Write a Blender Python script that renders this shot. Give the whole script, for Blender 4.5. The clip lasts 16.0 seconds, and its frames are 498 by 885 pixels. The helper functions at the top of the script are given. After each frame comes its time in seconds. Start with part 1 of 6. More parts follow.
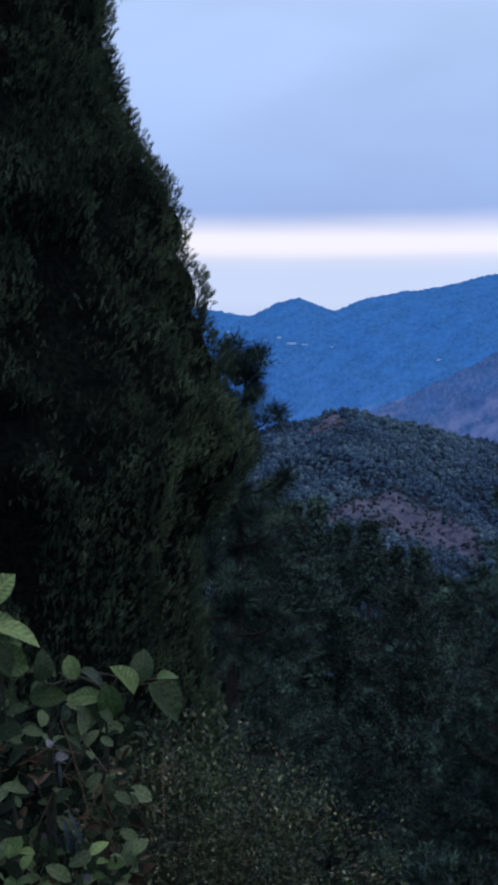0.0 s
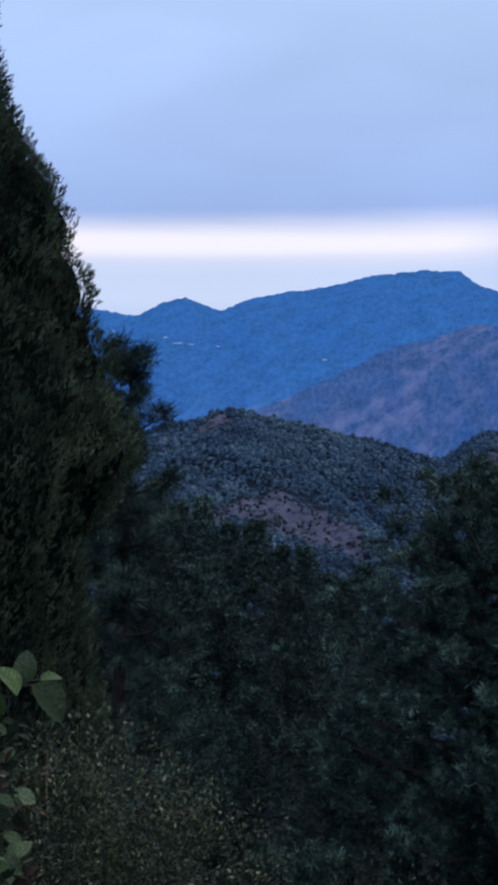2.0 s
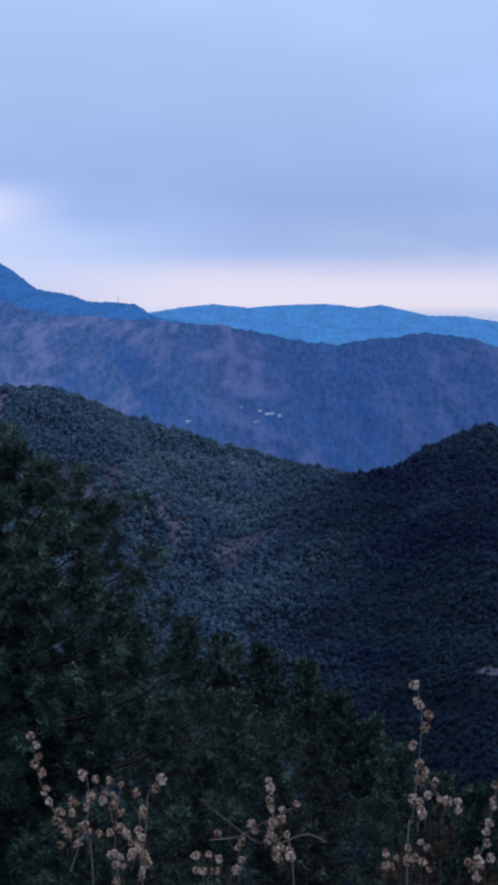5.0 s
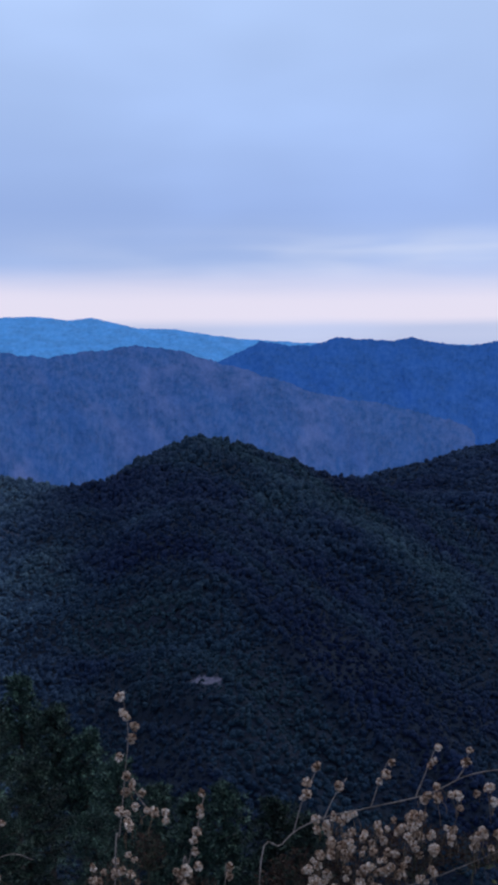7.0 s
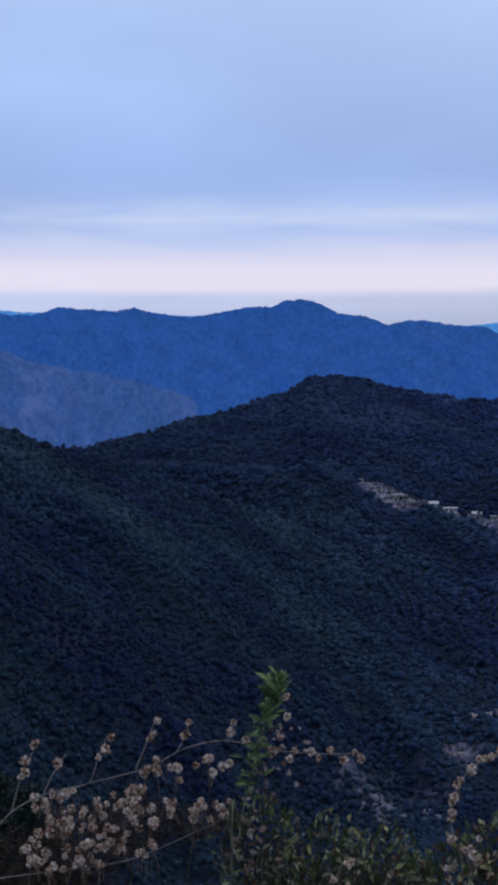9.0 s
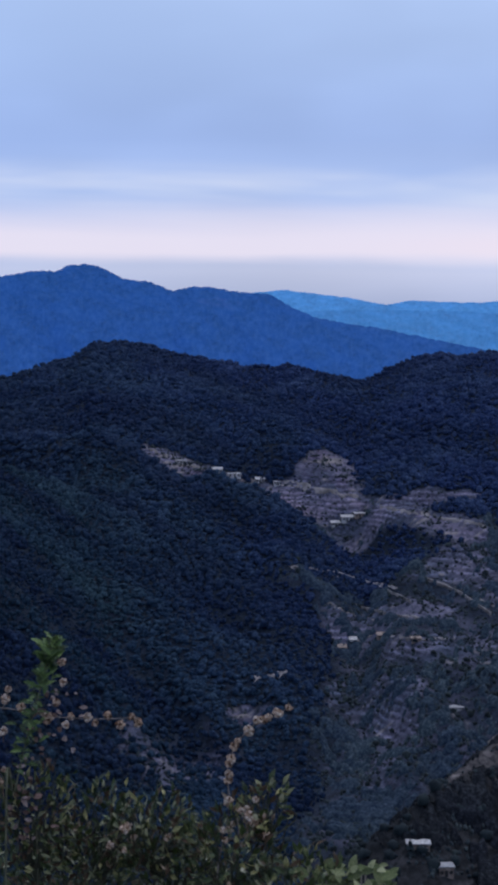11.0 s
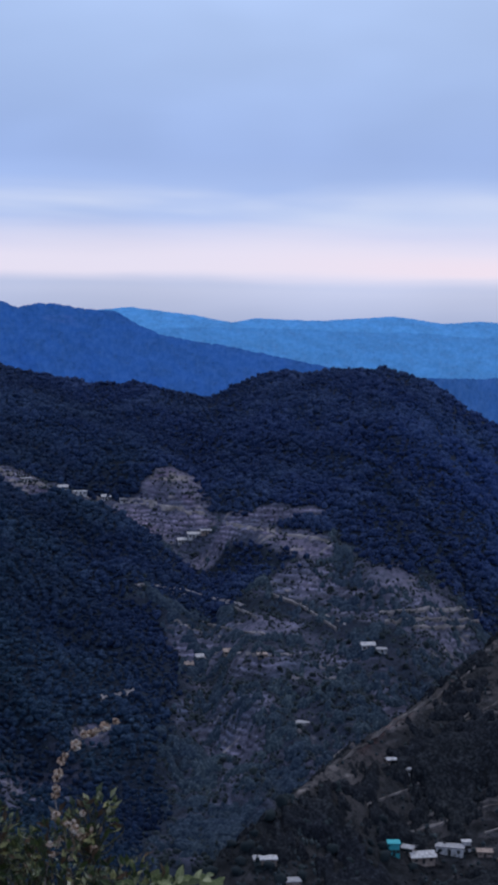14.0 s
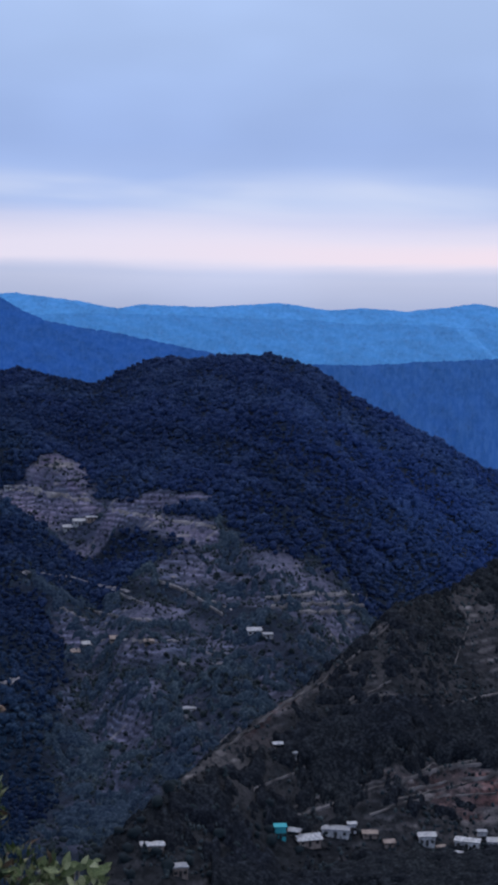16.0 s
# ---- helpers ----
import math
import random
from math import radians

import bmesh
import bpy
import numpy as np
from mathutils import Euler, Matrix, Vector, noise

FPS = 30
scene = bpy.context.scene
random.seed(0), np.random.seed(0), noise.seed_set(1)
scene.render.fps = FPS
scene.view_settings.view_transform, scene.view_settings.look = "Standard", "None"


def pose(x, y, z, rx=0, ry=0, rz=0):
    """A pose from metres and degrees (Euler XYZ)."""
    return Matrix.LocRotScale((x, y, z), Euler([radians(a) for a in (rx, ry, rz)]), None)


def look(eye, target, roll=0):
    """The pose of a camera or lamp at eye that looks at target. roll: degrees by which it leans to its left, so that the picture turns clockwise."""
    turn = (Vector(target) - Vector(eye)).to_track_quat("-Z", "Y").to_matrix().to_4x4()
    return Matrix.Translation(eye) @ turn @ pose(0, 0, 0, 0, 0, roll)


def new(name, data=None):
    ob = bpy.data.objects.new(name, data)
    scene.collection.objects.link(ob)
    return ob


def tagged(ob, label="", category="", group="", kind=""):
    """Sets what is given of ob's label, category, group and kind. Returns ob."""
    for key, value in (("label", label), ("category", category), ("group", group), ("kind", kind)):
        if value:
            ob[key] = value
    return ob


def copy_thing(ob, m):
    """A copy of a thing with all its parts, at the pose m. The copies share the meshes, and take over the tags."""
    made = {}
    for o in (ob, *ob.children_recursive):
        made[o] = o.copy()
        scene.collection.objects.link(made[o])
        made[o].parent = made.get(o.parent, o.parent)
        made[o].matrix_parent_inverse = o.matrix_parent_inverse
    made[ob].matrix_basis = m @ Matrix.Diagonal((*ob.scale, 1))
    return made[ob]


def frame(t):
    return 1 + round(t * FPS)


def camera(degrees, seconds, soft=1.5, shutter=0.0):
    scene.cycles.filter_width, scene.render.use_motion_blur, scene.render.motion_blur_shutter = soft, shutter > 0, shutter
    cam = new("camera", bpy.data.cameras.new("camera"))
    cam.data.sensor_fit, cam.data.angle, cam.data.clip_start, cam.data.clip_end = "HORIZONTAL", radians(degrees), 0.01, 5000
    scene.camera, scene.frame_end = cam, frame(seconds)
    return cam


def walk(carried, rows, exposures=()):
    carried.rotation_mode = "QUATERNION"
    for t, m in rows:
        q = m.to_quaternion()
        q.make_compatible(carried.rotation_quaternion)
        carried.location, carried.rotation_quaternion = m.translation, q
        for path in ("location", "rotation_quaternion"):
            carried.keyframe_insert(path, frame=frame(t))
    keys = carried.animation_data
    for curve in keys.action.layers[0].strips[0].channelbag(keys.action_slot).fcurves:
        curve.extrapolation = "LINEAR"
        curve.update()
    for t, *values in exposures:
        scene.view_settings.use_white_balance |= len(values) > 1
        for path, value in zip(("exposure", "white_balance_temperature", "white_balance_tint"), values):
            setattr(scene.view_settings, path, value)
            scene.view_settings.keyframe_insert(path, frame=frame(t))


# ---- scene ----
# ---------------------------------------------------------------- camera
# The eye stands on the brow of a hillside; bearings are degrees from +y towards +x.
EYE_Z = 1.6
cam = camera(17.9, 16.0, soft=4.0)
# seconds, x, y, z of the eye, bearing, tilt, lean
ROWS = [
    (0, -0.001, 0.033, 0.005, 0.000, -1.278, -0.109),
    (0.5, -0.002, 0.032, 0.006, -0.646, -0.469, -0.035),
    (1, 0.000, 0.032, 0.006, -0.058, -1.121, -0.122),
    (1.5, 0.003, 0.032, 0.005, 0.937, -1.526, -0.150),
    (2, 0.006, 0.031, 0.004, 4.115, -1.294, -0.146),
    (2.5, 0.006, 0.032, 0.004, 6.788, -1.598, -0.204),
    (3, 0.006, 0.032, 0.004, 10.800, -1.436, -0.008),
    (3.5, 0.006, 0.033, 0.004, 13.388, -1.725, 0.077),
    (4, 0.006, 0.034, 0.007, 16.760, -2.149, -0.113),
    (4.2, 0.005, 0.034, 0.007, 18.289, -2.248, -0.071),
    (6.3, 0.021, 0.033, 0.003, 29.286, -1.809, -0.670),
    (6.5, 0.020, 0.034, 0.002, 30.348, -1.629, -0.638),
    (7, 0.038, 0.046, 0.000, 33.619, -2.015, -0.641),
    (7.5, 0.050, 0.064, 0.002, 36.738, -2.903, -0.281),
    (8, 0.057, 0.066, 0.001, 39.004, -2.814, -0.269),
    (8.5, 0.058, 0.070, 0.004, 40.785, -3.031, -0.187),
    (9, 0.062, 0.065, 0.003, 43.654, -3.162, -0.305),
    (9.5, 0.054, 0.043, 0.000, 46.628, -3.468, -0.385),
    (10, 0.087, 0.076, 0.003, 47.882, -4.138, -0.123),
    (10.2, 0.101, 0.094, 0.001, 48.781, -4.475, -0.008),
    (12.3, 0.086, 0.035, -0.010, 53.572, -3.941, 0.378),
    (12.5, 0.087, 0.032, -0.006, 53.820, -4.242, 0.371),
    (13, 0.087, 0.027, -0.009, 54.904, -4.635, 0.477),
    (13.5, 0.081, 0.031, -0.003, 56.602, -4.152, 0.562),
    (14, 0.085, 0.024, -0.006, 57.040, -3.740, 0.516),
    (14.5, 0.088, 0.018, -0.012, 58.211, -3.526, 0.506),
    (15, 0.083, 0.023, -0.009, 59.098, -3.786, 0.536),
    (15.5, 0.082, 0.022, -0.008, 59.873, -4.616, 0.657),
    (16, 0.082, 0.022, -0.008, 61.187, -4.199, 0.627),
]
walk(cam, [(t, pose(x, y, EYE_Z + z, 90 + tilt, 0, -turn) @ pose(0, 0, 0, 0, 0, lean))
           for t, x, y, z, turn, tilt, lean in ROWS])

# ---------------------------------------------------------------- world and sun
world = bpy.data.worlds.new("dusk_sky")
scene.world = world
world.use_nodes = True
wt = world.node_tree
wt.nodes.clear()


class Net:
    """Small helper to wire nodes."""

    def __init__(self, tree):
        self.t = tree

    def add(self, kind, **props):
        n = self.t.nodes.new(kind)
        for k, v in props.items():
            if k == "operation":
                n.operation = v
            elif k == "blend":
                n.data_type, n.blend_type = "RGBA", v
            elif k == "dims":
                n.noise_dimensions = v
        return n

    def put(self, sock, v):
        if isinstance(v, bpy.types.NodeSocket):
            self.t.links.new(v, sock)
        elif v is not None:
            sock.default_value = v

    def math(self, op, a, b=None, c=None, clamp=False):
        n = self.add("ShaderNodeMath", operation=op)
        n.use_clamp = clamp
        for i, v in enumerate((a, b, c)):
            if v is not None:
                self.put(n.inputs[i], v)
        return n.outputs[0]

    def step(self, v, a, b, lo=0.0, hi=1.0):
        n = self.add("ShaderNodeMapRange")
        n.interpolation_type = "SMOOTHSTEP"
        for i, x in enumerate((v, a, b, lo, hi)):
            self.put(n.inputs[i], x)
        return n.outputs[0]

    def mix(self, f, a, b, blend="MIX"):
        n = self.add("ShaderNodeMix", blend=blend)
        self.put(n.inputs[0], f)
        self.put(n.inputs[6], a)
        self.put(n.inputs[7], b)
        return n.outputs[2]

    def ramp(self, f, stops):
        n = self.add("ShaderNodeValToRGB")
        e = n.color_ramp.elements
        while len(e) < len(stops):
            e.new(0.5)
        for el, (p, c) in zip(e, stops):
            el.position, el.color = p, (*c, 1)
        self.put(n.inputs[0], f)
        return n.outputs[0]

    def noise(self, vec, scale, detail=4.0, rough=0.55, dist=0.0):
        n = self.add("ShaderNodeTexNoise")
        if vec is not None:
            self.put(n.inputs["Vector"], vec)
        n.inputs["Scale"].default_value = scale
        n.inputs["Detail"].default_value = detail
        n.inputs["Roughness"].default_value = rough
        n.inputs["Distortion"].default_value = dist
        return n.outputs[0]

    def vec(self, x, y, z):
        n = self.add("ShaderNodeCombineXYZ")
        for i, v in enumerate((x, y, z)):
            self.put(n.inputs[i], v)
        return n.outputs[0]


SUN_BEARING, SUN_HEIGHT = 95.0, 68.0
w = Net(wt)
coord = w.add("ShaderNodeTexCoord").outputs["Generated"]
sep = w.add("ShaderNodeSeparateXYZ")
w.put(sep.inputs[0], coord)
elev = w.math("MULTIPLY", w.math("ARCSINE", sep.outputs[2]), 57.2958)
turn = w.math("MULTIPLY", w.math("ARCTAN2", sep.outputs[0], sep.outputs[1]), 57.2958)
streak = w.noise(w.vec(w.math("MULTIPLY", turn, 0.05), w.math("MULTIPLY", elev, 0.45), 0.0), 1.0, 5.0, 0.5, 0.4)
billow = w.noise(w.vec(w.math("MULTIPLY", turn, 0.06), w.math("MULTIPLY", elev, 0.14), 3.0), 1.0, 3.0, 0.5)
wob = w.math("MULTIPLY", w.math("SUBTRACT", streak, 0.5), 1.1)
lift = w.math("ADD", elev, wob)
# cloud deck, lowest first
deck = w.ramp(w.math("DIVIDE", w.math("ADD", lift, 10.0), 100.0, clamp=True), [
    (0.00, (0.06, 0.09, 0.20)), (0.095, (0.26, 0.34, 0.58)), (0.118, (0.49, 0.55, 0.78)), (0.140, (0.36, 0.48, 0.80)),
    (0.165, (0.30, 0.425, 0.77)), (0.195, (0.36, 0.50, 0.84)), (0.235, (0.42, 0.57, 0.90)), (0.33, (0.46, 0.59, 0.88)),
    (0.55, (0.50, 0.60, 0.83)), (1.00, (0.56, 0.65, 0.84))])
shade = w.step(billow, 0.35, 0.70, 0.93, 1.09)
deck = w.mix(1.0, deck, w.vec(shade, shade, shade), "MULTIPLY")
# the lit gaps under the deck
g1 = w.math("MULTIPLY", w.step(lift, 4.7, 5.8), w.step(lift, 7.2, 6.0))
g1 = w.math("MULTIPLY", g1, w.step(turn, 17.5, 11.0))
low = w.math("ADD", 2.25, w.math("MULTIPLY", w.step(turn, 62.0, 46.0), 0.12))
g2 = w.math("MULTIPLY", w.step(w.math("SUBTRACT", lift, low), -0.45, 0.15), w.step(w.math("SUBTRACT", lift, low), 2.3, 0.6))
g2 = w.math("MULTIPLY", g2, w.step(turn, 9.0, 24.0))
pale = w.math("MULTIPLY", w.step(lift, 2.5, 4.0), w.step(lift, 5.7, 4.8))
pale = w.math("MULTIPLY", pale, w.step(turn, 24.0, 8.0))
grey = w.mix(1.0, deck, (1.0, 0.97, 0.94, 1), "MULTIPLY")
deck = w.mix(w.step(turn, 35.0, 60.0), deck, grey)
sky = w.mix(w.math("MULTIPLY", pale, 0.75), deck, (0.62, 0.71, 0.93, 1))
sky = w.mix(w.math("MULTIPLY", g1, 0.95), sky, (0.90, 0.87, 0.97, 1))
wisp = w.noise(w.vec(w.math("MULTIPLY", turn, 0.08), w.math("MULTIPLY", elev, 0.55), 7.0), 1.0, 3.0, 0.5, 0.3)
wisp = w.math("MULTIPLY", w.step(wisp, 0.36, 0.68), w.math("MULTIPLY", w.step(elev, 3.2, 4.4), w.step(elev, 5.9, 4.9)))
wisp = w.math("MULTIPLY", wisp, w.step(turn, 22.0, 36.0))
sky = w.mix(w.math("MULTIPLY", wisp, 0.75), sky, (0.60, 0.66, 0.85, 1))
sky = w.mix(w.math("MULTIPLY", g2, 0.85), sky, (0.78, 0.72, 0.85, 1))
rosy = w.math("MULTIPLY", w.step(lift, 2.15, 2.45), w.step(lift, 3.2, 2.6))
sky = w.mix(w.math("MULTIPLY", w.math("MULTIPLY", rosy, w.step(turn, 52.0, 72.0)), 0.6), sky, (0.88, 0.71, 0.79, 1))
air = w.add("ShaderNodeTexSky")
air.sky_type, air.sun_disc = "NISHITA", False
air.sun_elevation, air.sun_rotation = radians(SUN_HEIGHT), radians(SUN_BEARING)
clear = w.mix(1.0, air.outputs[0], (0.1, 0.1, 0.1, 1), "MULTIPLY")
sky = w.mix(0.95, clear, sky)
bg = w.add("ShaderNodeBackground")
w.put(bg.inputs[0], sky)
bg.inputs[1].default_value = 1.1
w.put(w.add("ShaderNodeOutputWorld").inputs[0], bg.outputs[0])

sun = new("sun", bpy.data.lights.new("sun", "SUN"))
sun.data.energy, sun.data.angle, sun.data.color = 0.8, radians(36), (1.0, 0.95, 0.91)
sb, sh = radians(SUN_BEARING), radians(SUN_HEIGHT)
sun.matrix_world = look((math.sin(sb) * math.cos(sh) * 50, math.cos(sb) * math.cos(sh) * 50, math.sin(sh) * 50), (0, 0, 0))

# ---------------------------------------------------------------- materials
def material(name):
    m = bpy.data.materials.new(name)
    m.use_nodes = True
    m.node_tree.nodes.clear()
    return m, Net(m.node_tree)


def finish(n, colour, rough=0.8, bump=None, strength=0.3, dist=0.05, spec=0.3, glow=None, thin=0.0):
    b = n.add("ShaderNodeBsdfPrincipled")
    n.put(b.inputs["Base Color"], colour)
    n.put(b.inputs["Roughness"], rough)
    b.inputs["Specular IOR Level"].default_value = spec
    if bump is not None:
        k = n.add("ShaderNodeBump")
        k.inputs["Strength"].default_value, k.inputs["Distance"].default_value = strength, dist
        n.put(k.inputs["Height"], bump)
        n.put(b.inputs["Normal"], k.outputs[0])
    if glow:
        n.put(b.inputs["Emission Color"], glow[0])
        b.inputs["Emission Strength"].default_value = glow[1]
    shader = b.outputs[0]
    if thin:
        tr = n.add("ShaderNodeBsdfTranslucent")
        n.put(tr.inputs[0], colour)
        mx = n.add("ShaderNodeMixShader")
        mx.inputs[0].default_value = thin
        n.put(mx.inputs[1], shader)
        n.put(mx.inputs[2], tr.outputs[0])
        shader = mx.outputs[0]
    n.put(n.add("ShaderNodeOutputMaterial").inputs[0], shader)


def place_of(n):
    return n.add("ShaderNodeNewGeometry").outputs["Position"]


def island(n):
    return n.add("ShaderNodeNewGeometry").outputs["Random Per Island"]


def leafy(name, dark, mid, pale, rough=0.6, thin=0.15, scale=0.05, spec=0.25, own=0.5, grain=0.0, each=0.0):
    """Foliage: a colour for each leaf or tree, and slow drifts over the stand."""
    m, n = material(name)
    drift = n.noise(place_of(n), scale, 3.0)
    tone = n.math("ADD", n.math("MULTIPLY", island(n), own), n.math("MULTIPLY", n.step(n.noise(place_of(n), scale * 5, 4.0, 0.6), 0.28, 0.74), 1.0 - own))
    c = n.ramp(tone, [(0.0, dark), (0.55, mid), (1.0, pale)])
    if grain:
        g = n.step(n.noise(place_of(n), grain, 4.0, 0.7), 0.3, 0.7, 0.62, 1.38)
        c = n.mix(1.0, c, n.vec(g, g, g), "MULTIPLY")
    c = n.mix(n.step(drift, 0.35, 0.7), n.mix(1.0, c, (0.62, 0.68, 0.72, 1), "MULTIPLY"), c)
    if each:
        q = n.math("ADD", 1.0 - each * 0.5, n.math("MULTIPLY", n.add("ShaderNodeObjectInfo").outputs["Random"], each))
        c = n.mix(1.0, c, n.vec(q, q, q), "MULTIPLY")
    finish(n, c, rough, spec=spec, thin=thin)
    return m


def plain(name, a, b, scale, rough=0.8, spec=0.3, bump=0.3, dist=0.01):
    m, n = material(name)
    f = n.noise(place_of(n), scale, 6.0, 0.6)
    fine = n.noise(place_of(n), scale * 9, 3.0, 0.6)
    c = n.mix(n.step(f, 0.3, 0.7), (*a, 1), (*b, 1))
    c = n.mix(n.math("MULTIPLY", n.step(fine, 0.5, 0.8), 0.4), c, n.mix(1.0, c, (0.5, 0.5, 0.5, 1), "MULTIPLY"))
    finish(n, c, rough, fine, bump, dist, spec)
    return m


def canopy_paint(name, dark, mid, pale, cell, *others):
    """Massed crowns: a tone for each crown, leaf mottle and slow drifts."""
    m, n = material(name)
    at = n.add("ShaderNodeAttribute")
    at.attribute_name = "tone"
    p = place_of(n)
    leaf = n.noise(p, cell, 5.0, 0.75)
    t = n.math("ADD", n.math("MULTIPLY", at.outputs["Fac"], 0.4), n.math("MULTIPLY", n.step(leaf, 0.36, 0.66), 0.6))
    c = n.ramp(t, [(0.08, dark), (0.5, mid), (0.92, pale)])
    for mark, other in others:
        kind = n.add("ShaderNodeAttribute")
        kind.attribute_name = mark
        c = n.mix(kind.outputs["Fac"], c, n.ramp(t, [(0.1, other[0]), (0.5, other[1]), (0.95, other[2])]))
    c = n.mix(n.step(n.noise(p, 0.75, 3.0, 0.7), 0.58, 0.70, 0.0, 0.75), c, n.mix(1.0, c, (1.9, 1.9, 1.75, 1), "MULTIPLY"))
    drift = n.noise(p, 0.016, 4.0, 0.6)
    c = n.mix(n.step(drift, 0.35, 0.68), n.mix(1.0, c, (0.66, 0.72, 0.92, 1), "MULTIPLY"), c)
    finish(n, c, 0.95, leaf, 0.35, 0.5, 0.1)
    return m


# the bluer palettes carry painted haze, band carries painted gully shade
M_CAN_E = canopy_paint("slope_canopy", (0.004, 0.012, 0.020), (0.012, 0.029, 0.047), (0.040, 0.074, 0.096), 0.8,
                       ("navy_haze", ((0.006, 0.013, 0.040), (0.015, 0.031, 0.080), (0.054, 0.080, 0.140))),
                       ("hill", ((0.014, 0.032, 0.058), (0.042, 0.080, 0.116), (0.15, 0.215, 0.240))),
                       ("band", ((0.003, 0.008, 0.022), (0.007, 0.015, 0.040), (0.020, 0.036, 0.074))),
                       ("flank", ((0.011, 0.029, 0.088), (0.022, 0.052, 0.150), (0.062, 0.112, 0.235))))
# thickets off the spur are bluer: haze put into their colour
M_CAN_V = canopy_paint("thicket_canopy", (0.007, 0.013, 0.028), (0.020, 0.035, 0.052), (0.070, 0.092, 0.108), 0.8,
                       ("spur", ((0.003, 0.004, 0.006), (0.008, 0.010, 0.014), (0.040, 0.044, 0.048))))
M_PINE = leafy("pine_needles", (0.005, 0.014, 0.014), (0.021, 0.047, 0.038), (0.22, 0.34, 0.24), 0.6, 0.1, 0.45, own=0.3, each=0.9)
M_CEDAR = leafy("cypress_sprays", (0.018, 0.029, 0.018), (0.064, 0.091, 0.053), (0.24, 0.29, 0.16), 0.85, 0.1, 0.5, spec=0.1, own=0.4)
M_SCRUB = leafy("valley_scrub", (0.010, 0.018, 0.030), (0.025, 0.037, 0.046), (0.062, 0.078, 0.084), 0.85, 0.0, 0.02)
M_THICKET = leafy("dark_thicket", (0.006, 0.012, 0.018), (0.012, 0.021, 0.027), (0.034, 0.046, 0.048), 0.9, 0.0, 0.02)
M_SPURSCRUB = leafy("spur_scrub", (0.005, 0.006, 0.009), (0.012, 0.014, 0.019), (0.048, 0.048, 0.052), 0.9, 0.0, 0.02)
M_BARK = plain("pine_bark", (0.028, 0.022, 0.020), (0.070, 0.056, 0.050), 6.0, 0.9, 0.2, 0.6, 0.03)
M_CEDARIN = plain("dark_crown_core", (0.007, 0.009, 0.009), (0.024, 0.030, 0.024), 22.0, 1.0, 0.0, 0.8, 0.1)
M_TWIG = plain("dry_twig", (0.10, 0.08, 0.07), (0.24, 0.20, 0.18), 30.0, 0.8, 0.3, 0.3, 0.003)
M_ROOFTIN = plain("tin_roof", (0.20, 0.20, 0.22), (0.40, 0.39, 0.42), 0.8, 0.45, 0.5, 0.1)
M_PLASTER = plain("whitewash", (0.22, 0.215, 0.23), (0.62, 0.60, 0.62), 0.9, 0.85, 0.3, 0.1)
# bluish white: haze before the far walls put into the paint
M_FARWALL = plain("hazed_whitewash", (0.62, 0.68, 0.80), (0.82, 0.88, 0.96), 0.2, 0.9, 0.2, 0.1)
M_TEAL = plain("teal_paint", (0.03, 0.30, 0.36), (0.05, 0.40, 0.45), 0.6, 0.6, 0.4, 0.1)
M_MUD = plain("mud_wall", (0.20, 0.15, 0.13), (0.34, 0.27, 0.24), 0.5, 0.9, 0.2, 0.2)
M_HOLE = plain("dark_opening", (0.012, 0.012, 0.015), (0.03, 0.03, 0.035), 1.0, 0.4, 0.5, 0.1)
M_TRACK = plain("pale_track", (0.085, 0.078, 0.082), (0.29, 0.262, 0.272), 0.12, 0.95, 0.2, 0.2, 0.2)
M_PATH = plain("trodden_path", (0.033, 0.030, 0.032), (0.22, 0.195, 0.195), 0.15, 0.95, 0.2, 0.2, 0.2)
M_MAST = plain("mast_steel", (0.2, 0.2, 0.22), (0.3, 0.3, 0.32), 0.5, 0.5, 0.5, 0.1)


